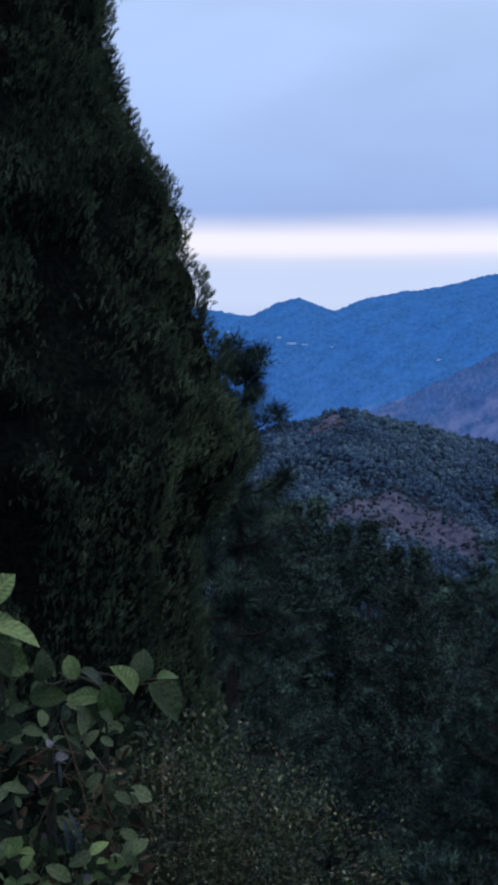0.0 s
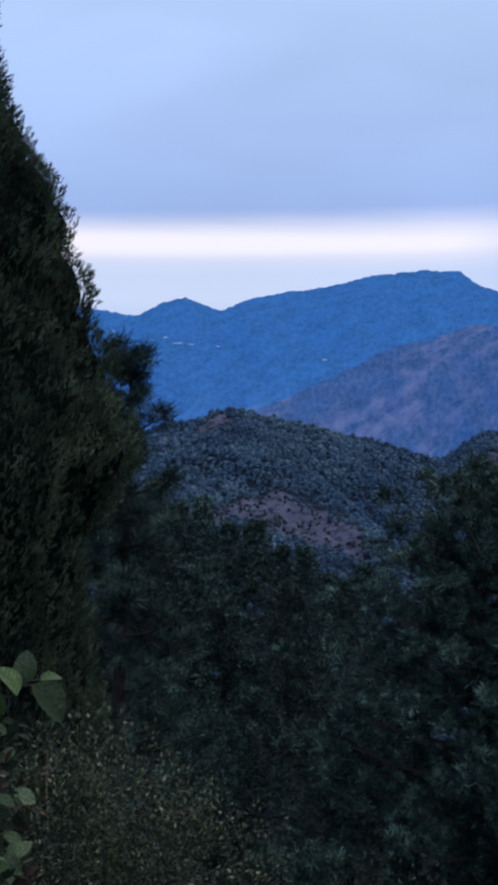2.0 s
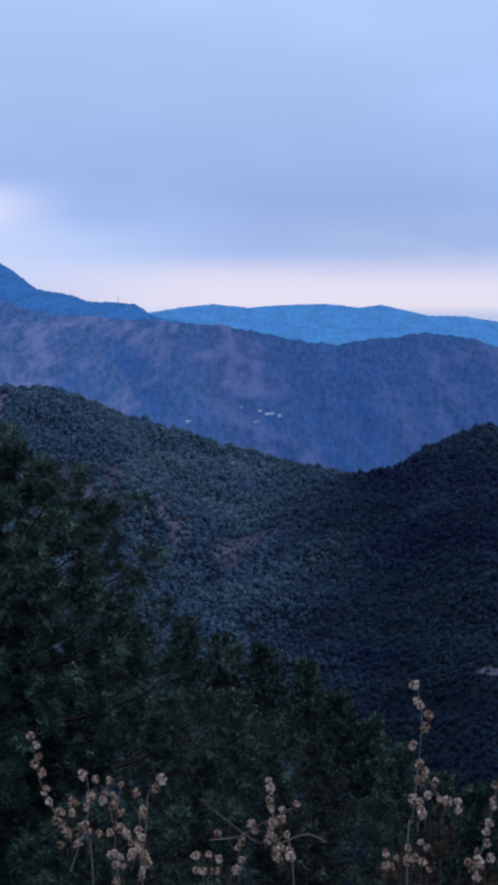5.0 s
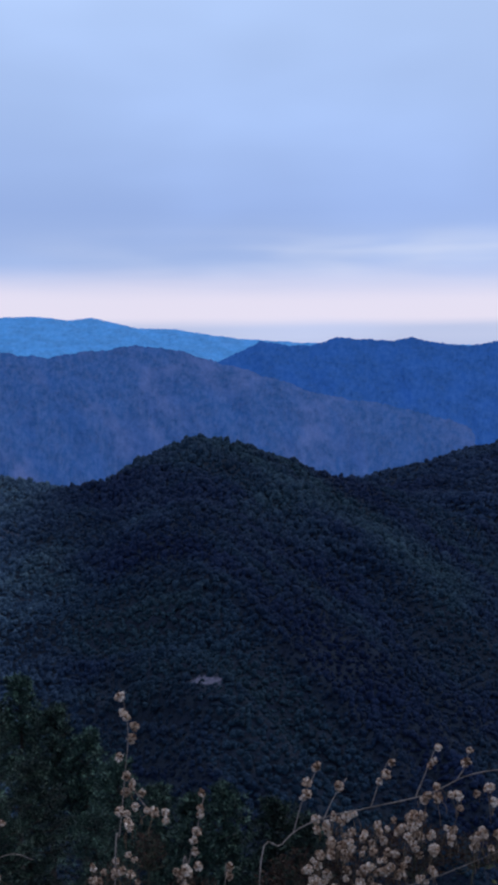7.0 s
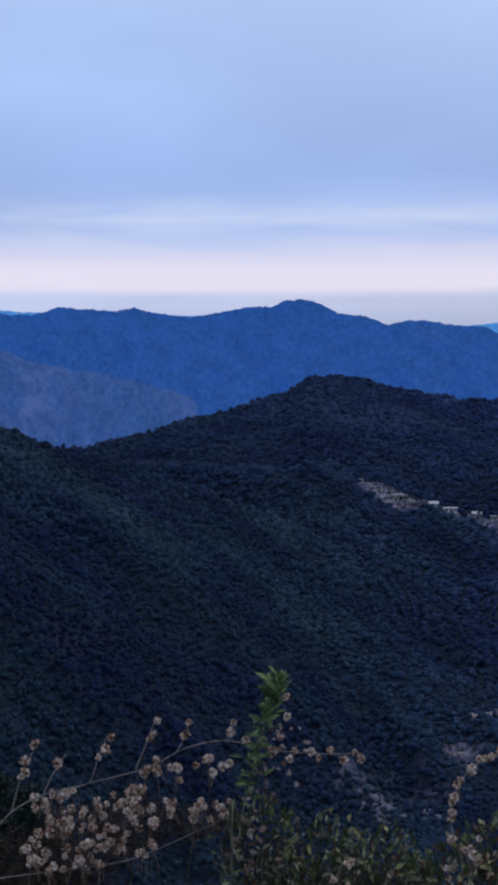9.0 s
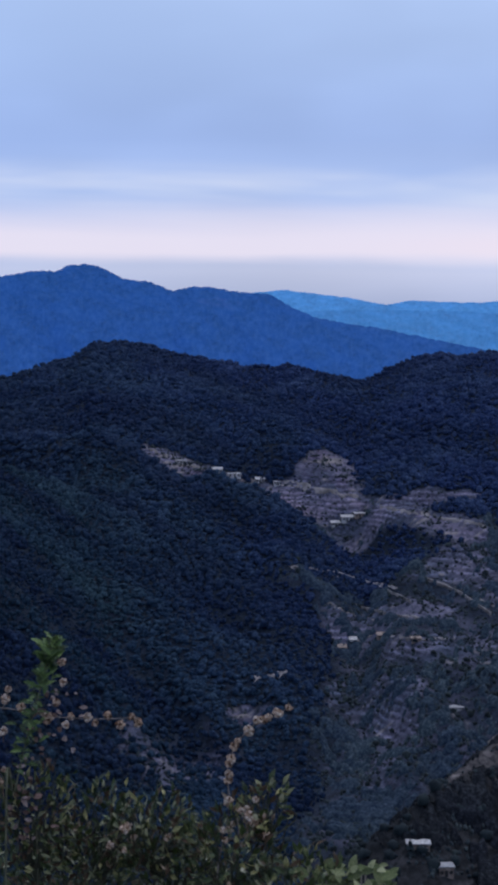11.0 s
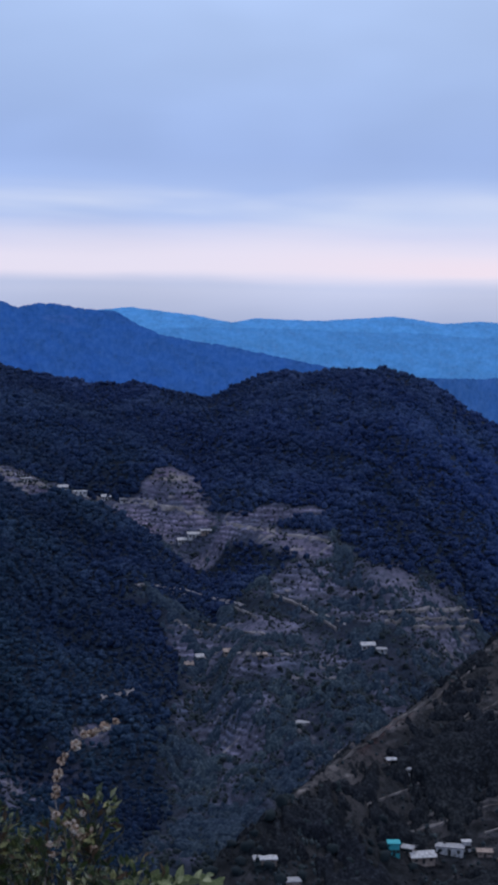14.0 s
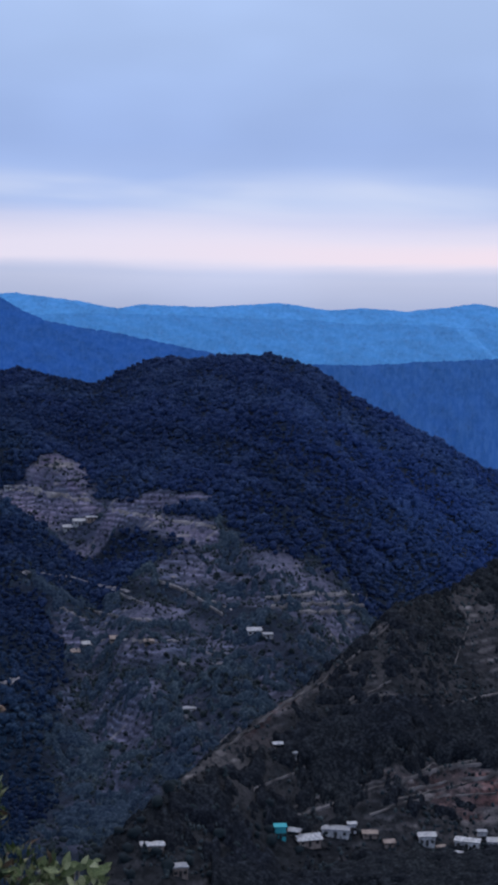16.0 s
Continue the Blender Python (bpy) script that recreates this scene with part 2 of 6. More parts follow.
def hill_ground():
    """Turf, scrub and bare terraced soil; 'bare' says where the hill is cleared."""
    m, n = material("hill_ground")
    p = place_of(n)
    at = n.add("ShaderNodeAttribute")
    at.attribute_name = "bare"
    big, small = n.noise(p, 0.03, 5.0, 0.65), n.noise(p, 0.22, 6.0, 0.7)
    spur = n.add("ShaderNodeAttribute")
    spur.attribute_name = "spur"
    near = spur.outputs["Fac"]
    # away from the spur each colour is bluer, distance haze mixed into the ground
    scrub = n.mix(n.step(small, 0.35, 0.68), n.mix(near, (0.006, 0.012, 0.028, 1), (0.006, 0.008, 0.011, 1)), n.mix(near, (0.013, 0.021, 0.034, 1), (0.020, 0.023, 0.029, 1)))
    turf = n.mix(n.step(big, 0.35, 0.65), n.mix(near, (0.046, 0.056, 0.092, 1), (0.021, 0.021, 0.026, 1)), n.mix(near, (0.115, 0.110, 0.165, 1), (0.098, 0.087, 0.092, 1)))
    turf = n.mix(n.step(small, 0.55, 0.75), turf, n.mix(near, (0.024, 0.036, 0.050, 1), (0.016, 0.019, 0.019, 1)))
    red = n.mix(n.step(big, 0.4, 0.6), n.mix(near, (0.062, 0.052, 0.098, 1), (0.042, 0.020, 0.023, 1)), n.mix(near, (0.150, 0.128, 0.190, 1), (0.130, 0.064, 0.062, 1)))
    c = n.mix(n.step(at.outputs["Fac"], 0.05, 0.45), scrub, turf)
    c = n.mix(n.step(at.outputs["Fac"], 0.5, 0.95), c, n.mix(n.step(small, 0.45, 0.8), red, turf))
    xyz = n.add("ShaderNodeSeparateXYZ")
    n.put(xyz.inputs[0], p)
    # pale terrace edges, with strips of painted shade between them
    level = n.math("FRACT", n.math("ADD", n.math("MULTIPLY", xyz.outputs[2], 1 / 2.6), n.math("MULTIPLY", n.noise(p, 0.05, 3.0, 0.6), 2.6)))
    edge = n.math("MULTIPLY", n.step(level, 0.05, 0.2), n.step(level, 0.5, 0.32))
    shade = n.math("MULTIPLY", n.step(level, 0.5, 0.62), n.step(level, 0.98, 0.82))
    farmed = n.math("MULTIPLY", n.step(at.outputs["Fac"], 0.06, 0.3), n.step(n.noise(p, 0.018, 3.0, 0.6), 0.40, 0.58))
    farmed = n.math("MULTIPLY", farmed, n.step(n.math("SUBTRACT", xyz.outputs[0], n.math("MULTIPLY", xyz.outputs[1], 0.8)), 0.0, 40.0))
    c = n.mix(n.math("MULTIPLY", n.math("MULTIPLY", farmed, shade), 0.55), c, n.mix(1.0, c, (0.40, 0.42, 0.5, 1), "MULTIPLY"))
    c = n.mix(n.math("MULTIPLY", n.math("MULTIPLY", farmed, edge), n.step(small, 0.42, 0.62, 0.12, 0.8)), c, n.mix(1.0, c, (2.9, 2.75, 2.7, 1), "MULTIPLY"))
    fleck = n.noise(p, 0.33, 5.0, 0.8)
    c = n.mix(n.step(fleck, 0.48, 0.58), c, n.mix(1.0, c, (0.34, 0.40, 0.44, 1), "MULTIPLY"))
    c = n.mix(n.step(n.noise(p, 0.8, 2.0, 0.6), 0.66, 0.74, 0.0, 0.7), c, n.mix(1.0, c, (2.4, 2.3, 2.2, 1), "MULTIPLY"))
    wall = n.add("ShaderNodeAttribute")
    wall.attribute_name = "wall"
    c = n.mix(n.step(wall.outputs["Fac"], 0.15, 0.8, 0.0, 0.8), c, n.mix(n.step(small, 0.4, 0.7), (0.11, 0.10, 0.105, 1), (0.34, 0.30, 0.30, 1)))
    finish(n, c, 0.95, small, 0.6, 1.2, 0.15)
    return m


M_GROUND = hill_ground()


def far_slope(name, deep, pale, scar, air, amount, scar_at, wooded=1.0):
    """A slope kilometres off: woods and scars, with the blue air before it put in as a glowing haze colour."""
    m, n = material(name)
    p = place_of(n)
    s = n.add("ShaderNodeSeparateXYZ")
    n.put(s.inputs[0], p)
    along = n.math("MULTIPLY", n.math("ARCTAN2", s.outputs[0], s.outputs[1]), 3500.0)
    q = n.vec(along, s.outputs[2], 0.0)
    slant = n.vec(n.math("ADD", along, n.math("MULTIPLY", s.outputs[2], n.step(along, 1050.0, 1500.0, -1.1, 0.5))), n.math("MULTIPLY", s.outputs[2], 1.5), 4.0)
    fine, mid, big = n.noise(q, 0.09, 5.0, 0.75), n.noise(slant, 0.022, 5.0, 0.6), n.noise(slant, 0.006, 4.0, 0.55, 0.5)
    c = n.mix(n.step(fine, 0.36, 0.66), (*deep, 1), (*pale, 1))
    bare = n.math("MULTIPLY", n.step(big, scar_at, scar_at + 0.14), n.step(mid, 0.35, 0.62))
    bare = n.math("MULTIPLY", bare, n.step(along, 1350.0, 1900.0, 1.0, 0.55))
    c = n.mix(bare, c, (*scar, 1))
    grain = n.math("MULTIPLY", n.step(fine, 0.32, 0.70, 0.93, 1.07), n.step(mid, 0.3, 0.7, 0.88, 1.12))
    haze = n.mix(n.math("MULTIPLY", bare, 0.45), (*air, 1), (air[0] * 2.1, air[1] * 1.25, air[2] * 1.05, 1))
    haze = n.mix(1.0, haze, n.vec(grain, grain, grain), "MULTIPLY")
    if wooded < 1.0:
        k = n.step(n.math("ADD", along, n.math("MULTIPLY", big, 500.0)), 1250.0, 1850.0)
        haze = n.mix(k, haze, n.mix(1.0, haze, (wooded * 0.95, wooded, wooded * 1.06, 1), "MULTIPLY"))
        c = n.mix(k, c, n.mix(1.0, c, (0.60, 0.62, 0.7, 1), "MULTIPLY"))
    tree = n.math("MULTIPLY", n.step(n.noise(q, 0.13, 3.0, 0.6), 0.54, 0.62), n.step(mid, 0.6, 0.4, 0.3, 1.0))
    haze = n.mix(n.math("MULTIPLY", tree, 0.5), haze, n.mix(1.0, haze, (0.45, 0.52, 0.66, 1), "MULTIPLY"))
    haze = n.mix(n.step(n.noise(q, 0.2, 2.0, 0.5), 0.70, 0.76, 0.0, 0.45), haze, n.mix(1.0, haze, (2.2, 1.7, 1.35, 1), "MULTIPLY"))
    # haze colour paled towards the foot, painted valley mist
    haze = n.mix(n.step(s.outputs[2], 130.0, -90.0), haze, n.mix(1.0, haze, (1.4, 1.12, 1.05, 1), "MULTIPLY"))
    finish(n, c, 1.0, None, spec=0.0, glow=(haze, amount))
    return m


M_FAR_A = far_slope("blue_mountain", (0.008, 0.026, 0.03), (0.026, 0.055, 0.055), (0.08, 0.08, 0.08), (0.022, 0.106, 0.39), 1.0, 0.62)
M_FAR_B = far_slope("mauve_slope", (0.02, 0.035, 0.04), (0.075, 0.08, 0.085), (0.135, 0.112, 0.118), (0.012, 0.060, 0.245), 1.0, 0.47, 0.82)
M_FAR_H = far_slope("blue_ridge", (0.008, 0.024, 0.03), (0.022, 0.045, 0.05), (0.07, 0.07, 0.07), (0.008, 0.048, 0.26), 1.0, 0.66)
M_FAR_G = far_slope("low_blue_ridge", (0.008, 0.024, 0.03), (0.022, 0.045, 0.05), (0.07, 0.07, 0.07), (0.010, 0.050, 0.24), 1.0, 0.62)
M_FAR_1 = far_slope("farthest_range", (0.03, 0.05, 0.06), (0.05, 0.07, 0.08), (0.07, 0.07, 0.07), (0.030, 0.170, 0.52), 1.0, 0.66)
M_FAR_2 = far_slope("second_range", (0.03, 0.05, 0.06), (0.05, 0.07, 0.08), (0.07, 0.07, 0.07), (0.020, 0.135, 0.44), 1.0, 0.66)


# ---------------------------------------------------------------- mesh helpers
def mesh_np(name, verts, faces, smooth=False):
    me = bpy.data.meshes.new(name)
    verts, faces = np.asarray(verts, dtype=np.float32), np.asarray(faces, dtype=np.int32)
    k = faces.shape[1]
    me.vertices.add(len(verts))
    me.vertices.foreach_set("co", verts.ravel())
    me.loops.add(faces.size)
    me.loops.foreach_set("vertex_index", faces.ravel())
    me.polygons.add(len(faces))
    me.polygons.foreach_set("loop_start", np.arange(0, faces.size, k, dtype=np.int32))
    me.polygons.foreach_set("loop_total", np.full(len(faces), k, dtype=np.int32))
    me.polygons.foreach_set("use_smooth", np.full(len(faces), smooth))
    me.update(calc_edges=True)
    me.validate()
    return me


def solid(name, verts, faces, mat, parent=None, label="", smooth=False):
    me = mesh_np(name, verts, faces, smooth)
    me.materials.append(mat)
    ob = new(name, me)
    ob.parent = parent
    return tagged(ob, label)


def piece(name, me, parent, m=None, label=""):
    """One more object on a mesh that others share."""
    ob = new(name, me)
    ob.parent = parent
    if m is not None:
        ob.matrix_basis = m
    return tagged(ob, label)


def thing(name, at, label, category, group=""):
    ob = new(name)
    ob.empty_display_size = 0.2
    ob.location = at
    return tagged(ob, label, category, group)


def stamp(tv, tf, mats, locs):
    """Lay a small template down once for each matrix and place."""
    n, k = len(locs), len(tv)
    v = np.einsum("nij,kj->nki", mats, tv) + locs[:, None, :]
    f = tf[None] + (np.arange(n) * k)[:, None, None]
    return v.reshape(-1, 3), f.reshape(-1, tf.shape[1])


def merge(blocks):
    vs, fs, o = [], [], 0
    for v, f in blocks:
        vs.append(v)
        fs.append(f + o)
        o += len(v)
    return np.concatenate(vs), np.concatenate(fs)


def spins(rng, n, size, tilt=0.15, flat=(0.85, 1.2)):
    a = rng.uniform(0, 2 * np.pi, n)
    s = size * rng.uniform(0.7, 1.25, n)
    h = s * rng.uniform(flat[0], flat[1], n)
    m = np.zeros((n, 3, 3))
    m[:, 0, 0], m[:, 0, 1], m[:, 1, 0], m[:, 1, 1], m[:, 2, 2] = np.cos(a) * s, -np.sin(a) * s, np.sin(a) * s, np.cos(a) * s, h
    m[:, 0, 2] = rng.normal(0, tilt, n) * h
    m[:, 1, 2] = rng.normal(0, tilt, n) * h
    return m


def aims(rng, dirs, size, spread=0.0):
    """Matrices whose z axis points along dirs."""
    z = dirs + rng.normal(0, spread, dirs.shape) if spread else dirs
    z = z / np.linalg.norm(z, axis=1, keepdims=True)
    r = rng.normal(size=z.shape)
    x = np.cross(r, z)
    x /= np.linalg.norm(x, axis=1, keepdims=True)
    y = np.cross(z, x)
    m = np.stack([x, y, z], -1)
    return m * np.asarray(size).reshape(-1, 1, 1)


def tube(path, radii, sides=6):
    """A round, tapering limb along a path."""
    path = np.asarray(path, float)
    tang = np.gradient(path, axis=0)
    tang /= np.linalg.norm(tang, axis=1, keepdims=True) + 1e-9
    ref = np.array([0.31, 0.17, 0.93]) if abs(tang[0, 2]) < 0.9 else np.array([1.0, 0.2, 0.0])
    x = np.cross(tang, ref)
    x /= np.linalg.norm(x, axis=1, keepdims=True)
    y = np.cross(tang, x)
    a = np.arange(sides) / sides * 2 * np.pi
    ring = path[:, None] + (x[:, None] * np.cos(a)[None, :, None] + y[:, None] * np.sin(a)[None, :, None]) * np.asarray(radii)[:, None, None]
    n = len(path)
    v = np.concatenate([ring.reshape(-1, 3), path[-1:]])
    i, j = np.meshgrid(np.arange(n - 1), np.arange(sides), indexing="ij")
    i, j = i.ravel(), j.ravel()
    q = np.stack([i * sides + j, i * sides + (j + 1) % sides, (i + 1) * sides + (j + 1) % sides, (i + 1) * sides + j], 1)
    t = np.concatenate([q[:, [0, 1, 2]], q[:, [0, 2, 3]]])
    j = np.arange(sides)
    cap = np.stack([(n - 1) * sides + j, (n - 1) * sides + (j + 1) % sides, np.full(sides, n * sides)], 1)
    return v, np.concatenate([t, cap])


def curve_path(nodes, steps=6):
    """A smooth line through a few nodes."""
    p = np.asarray(nodes, float)
    p = np.concatenate([[2 * p[0] - p[1]], p, [2 * p[-1] - p[-2]]])
    out = []
    for i in range(1, len(p) - 2):
        for s in np.linspace(0, 1, steps, endpoint=False):
            a, b, c, d = p[i - 1], p[i], p[i + 1], p[i + 2]
            out.append(0.5 * (2 * b + (c - a) * s + (2 * a - 5 * b + 4 * c - d) * s * s + (3 * b - a - 3 * c + d) * s ** 3))
    out.append(p[-2])
    return np.array(out)


def vnoise(x, y, seed=0):
    """Value noise on the plane, 0 to 1."""
    xi, yi = np.floor(x).astype(np.int64), np.floor(y).astype(np.int64)
    fx, fy = x - xi, y - yi
    fx, fy = fx * fx * (3 - 2 * fx), fy * fy * (3 - 2 * fy)

    def h(a, b):
        k = (a * 374761393 + b * 668265263 + seed * 982451653) & 0x7FFFFFFF
        k = ((k ^ (k >> 13)) * 1274126177) & 0x7FFFFFFF
        return ((k ^ (k >> 16)) & 0xFFFF) / 65535.0
    return (h(xi, yi) * (1 - fx) + h(xi + 1, yi) * fx) * (1 - fy) + (h(xi, yi + 1) * (1 - fx) + h(xi + 1, yi + 1) * fx) * fy


def fbm(x, y, octaves=4, seed=0):
    s, a, t = 0.0, 1.0, 0.0
    for o in range(octaves):
        s = s + a * vnoise(x * 2 ** o, y * 2 ** o, seed + o)
        t += a
        a *= 0.5
    return s / t - 0.5


def ray_place(bearing, angle, dist):
    """The point at that bearing and height angle, dist metres off over the ground."""
    b = radians(bearing)
    return Vector((math.sin(b) * dist, math.cos(b) * dist, EYE_Z + math.tan(radians(angle)) * dist))


# ---------------------------------------------------------------- the lie of the land
def crest(knots, dist, front, back, rough=10.0, fold=38.0):
    """A hill: its crest as bearing and height angle from the viewpoint, how far off it runs, and its two slopes."""
    k = np.array(knots)
    return dict(b=k[:, 0], e=k[:, 1], d=dist if isinstance(dist, list) else [(0, dist), (1, dist)], front=front, back=back, rough=rough, fold=fold)


HILL_C = crest([(-40, -2), (-8, -1.6), (-0.4, -0.85), (1, -0.55), (2.2, -0.4), (3, -0.05), (3.9, 0.02), (5.1, -0.25), (6.5, -0.68), (9.5, -1.35),
                (11.1, -1.85), (14, -3.0), (18, -5.0), (24, -9), (30, -22)], 720, 0.24, 0.5)
HILL_D = crest([(-2, -20), (4, -5), (8, -3.0), (11.3, -1.65), (12.5, -0.85), (13.6, -0.75), (14.4, -0.26), (16.4, -0.36), (18.7, -1.3), (20.7, -1.85),
                (22.4, -2.5), (25.6, -3.25), (28, -3.75), (32, -5.2), (36, -9), (42, -22)], 930, 0.30, 0.5)
HILL_E = crest([(10, -22), (16, -9), (22, -5.2), (26.4, -3.6), (28.4, -3.25), (30.1, -2.3), (31.7, -1.68), (32.9, -1.8), (34.6, -2.4), (36.6, -3.12),
                (38.2, -3.5), (42.8, -5.2), (47.7, -6.9), (52.6, -9.1), (54.5, -12.4), (57, -17), (62, -26)], 830, 0.30, 0.6)
HILL_F = crest([(20, -22), (26, -8), (32, -4.5), (38, -3.15), (40.8, -2.45), (43.4, -1.75), (44.9, -1.3), (45.8, -0.75), (47, -0.72), (48.9, -1.12), (51.3, -1.6), (53, -1.5),
                (55.6, -2.05), (56.6, -1.5), (57.5, -1.15), (59.7, -1.08), (61.9, -0.92), (63.6, -1.43), (65.2, -2.5), (66.9, -3.4), (70.2, -5.1), (80, -9), (100, -20)], 1130, 0.265, 0.5)
HILL_I = crest([(48, -30), (56, -18.5), (58.4, -16.5), (59.8, -15.3), (61.5, -14.1), (63.3, -12.9), (65, -11.5), (66.6, -10.0), (68.2, -9.5),
                (70.3, -8.3), (80, -6), (110, -4)], [(50, 420), (58, 495), (70.3, 700), (80, 800)], 0.45, 0.55, 7.0, 26.0)
HILLS = (HILL_C, HILL_D, HILL_E, HILL_F, HILL_I)


def crest_d(h, b):
    k = np.array(h["d"], float)
    return np.interp(b, k[:, 0], k[:, 1])


def crest_z(h, b):
    return EYE_Z + np.tan(np.radians(np.interp(b, h["b"], h["e"]))) * crest_d(h, b) - (0.0 if h is HILL_I else 2.2)


def patch(b, d, b0, d0, rb, rd, turn, wu, wv):
    u, v = (b - b0) / rb + wu, (d - d0) / rd + wv
    u, v = u * np.cos(turn) + v * np.sin(turn), v * np.cos(turn) - u * np.sin(turn)
    return np.clip(1.6 - 1.6 * (u * u + v * v), 0, 1)


def opened(b, d):
    """The farmed valley, where the woods give way to scrub and terraces."""
    x, y = np.sin(np.radians(b)) * d, np.cos(np.radians(b)) * d
    rag = fbm(x * 0.02, y * 0.02, 4, 13)
    farm = (np.clip((b - 52.9 - np.maximum(d - 640, 0) * 0.003 + 5.0 * fbm(b * 0.3, d * 0.018, 3, 13)) / 1.2, 0, 1)
            * np.clip((885 - 85 * np.clip((b - 55.5) / 2.5, 0, 1) + 90 * fbm(b * 0.7, d * 0, 2, 3) + 50 * rag - d) / 30, 0, 1) * (d > 300))
    return farm * (1 - left_wood(b, d))


def left_wood(b, d):
    """Woods left standing below the hill road, 0 to 1."""
    x, y = np.sin(np.radians(b)) * d, np.cos(np.radians(b)) * d
    k = 1.0 - ((b - 53.8) / 3.9) ** 4 - ((d - 818 + (b - 53.8) * 4) / 48) ** 2 + 1.6 * fbm(x * 0.025, y * 0.025, 4, 13)
    return np.clip(k * 3, 0, 1)


def bareness(b, d):
    """Cleared and terraced ground, 0 to 1."""
    s = opened(b, d) * np.clip(0.22 + 0.6 * fbm(b * 0.5, d * 0.03, 3, 33), 0.05, 0.6)
    x, y = np.sin(np.radians(b)) * d, np.cos(np.radians(b)) * d
    wu, wv = 1.3 * fbm(x * 0.03, y * 0.03, 4, 61), 1.5 * fbm(x * 0.03, y * 0.03, 4, 62)
    for b0, d0, rb, rd, turn, v in (
            (6.0, 560, 4.0, 26, 0.25, 0.75), (2.6, 690, 1.0, 24, 0, 0.7), (14.0, 900, 0.8, 30, 0, 0.8), (17.0, 800, 1.2, 30, 0, 0.6),
            (22.5, 785, 1.5, 24, -0.4, 0.40), (18.6, 830, 0.9, 42, 0.4, 0.38), (20.4, 800, 0.7, 26, 0.3, 0.42), (24.4, 790, 1.0, 12, 0.0, 0.5), (12.9, 880, 0.5, 26, 0.2, 0.5), (54.7, 914, 1.35, 24, -0.35, 1.0), (48.6, 907, 1.3, 12, 0, 0.9), (50.4, 897, 1.6, 17, 0, 1.0), (52.4, 889, 1.6, 15, 0, 1.0),
            (54.2, 884, 1.5, 14, 0, 1.0), (55.2, 862, 2.0, 16, 0, 0.9), (57.8, 855, 2.6, 10, -0.2, 0.8),
            (59.6, 785, 2.2, 27, -0.3, 0.62), (56.4, 738, 3.8, 26, -0.2, 0.58), (58.6, 690, 3.2, 30, 0, 0.42), (62.5, 765, 3.4, 40, 0, 0.5),
            (51.6, 640, 1.1, 10, 0, 0.8), (56.5, 640, 2.0, 24, 0, 0.45), (31.8, 560, 1.0, 5, 0.2, 0.5),
            (69.6, 563, 2.6, 15, 0.0, 1.0), (68.6, 548, 3.2, 6, 0.0, 0.9), (64.5, 538, 3.2, 10, -0.25, 0.35), (62.0, 545, 1.6, 8, 0.0, 0.6), (69.8, 660, 1.4, 18, 0.0, 0.5),
            (48.6, 592, 3.2, 40, 0.0, 0.34)):
        s = np.maximum(s, patch(b, d, b0, d0, rb, rd, turn, wu, wv) * v)
    x, y = np.sin(np.radians(b)) * d, np.cos(np.radians(b)) * d
    s = s * (1 - 0.9 * left_wood(b, d))
    # old terraces all over the spur
    old = np.clip((b - 57.5) / 1.5, 0, 1) * (d < crest_d(HILL_I, b) + 2) * (d > 420) * np.clip((d - 492 - (b - 62.5) * 4.8) / 12, 0.15, 1)
    s = np.maximum(s, old * np.clip(0.15 + 0.6 * fbm(x * 0.02, y * 0.02, 3, 58), 0.02, 0.45))
    # cleared verge below the hill road
    road = np.interp(b, (47.3, 47.67, 49.19, 51.34, 53.6, 55.46, 56.0, 58.13, 60.08, 60.6), (920, 920, 903, 918, 906, 893, 876, 837, 819, 815))
    verge = np.clip(1.5 - np.abs(d - road + 8) / 12, 0, 1) * np.clip((b - 47.4) / 0.4, 0, 1) * np.clip((60.4 - b) / 0.4, 0, 1)
    s = np.maximum(s, verge * 0.85)
    # dry grass along the brow of the spur
    brow = np.clip(1.2 - np.abs(d - crest_d(HILL_I, b) + 3 + 8 * fbm(x * 0.05, y * 0.05, 3, 59)) / 4, 0, 1) * np.clip((b - 58.2) / 1.2, 0, 1) * np.clip((69 - b) / 3, 0, 1)
    s = np.maximum(s, brow * np.clip(0.75 + 1.2 * fbm(x * 0.06, y * 0.06, 2, 57), 0, 1))
    return s * np.clip(0.85 + 1.1 * fbm(x * 0.045, y * 0.045, 3, 55), 0.4, 1.1)


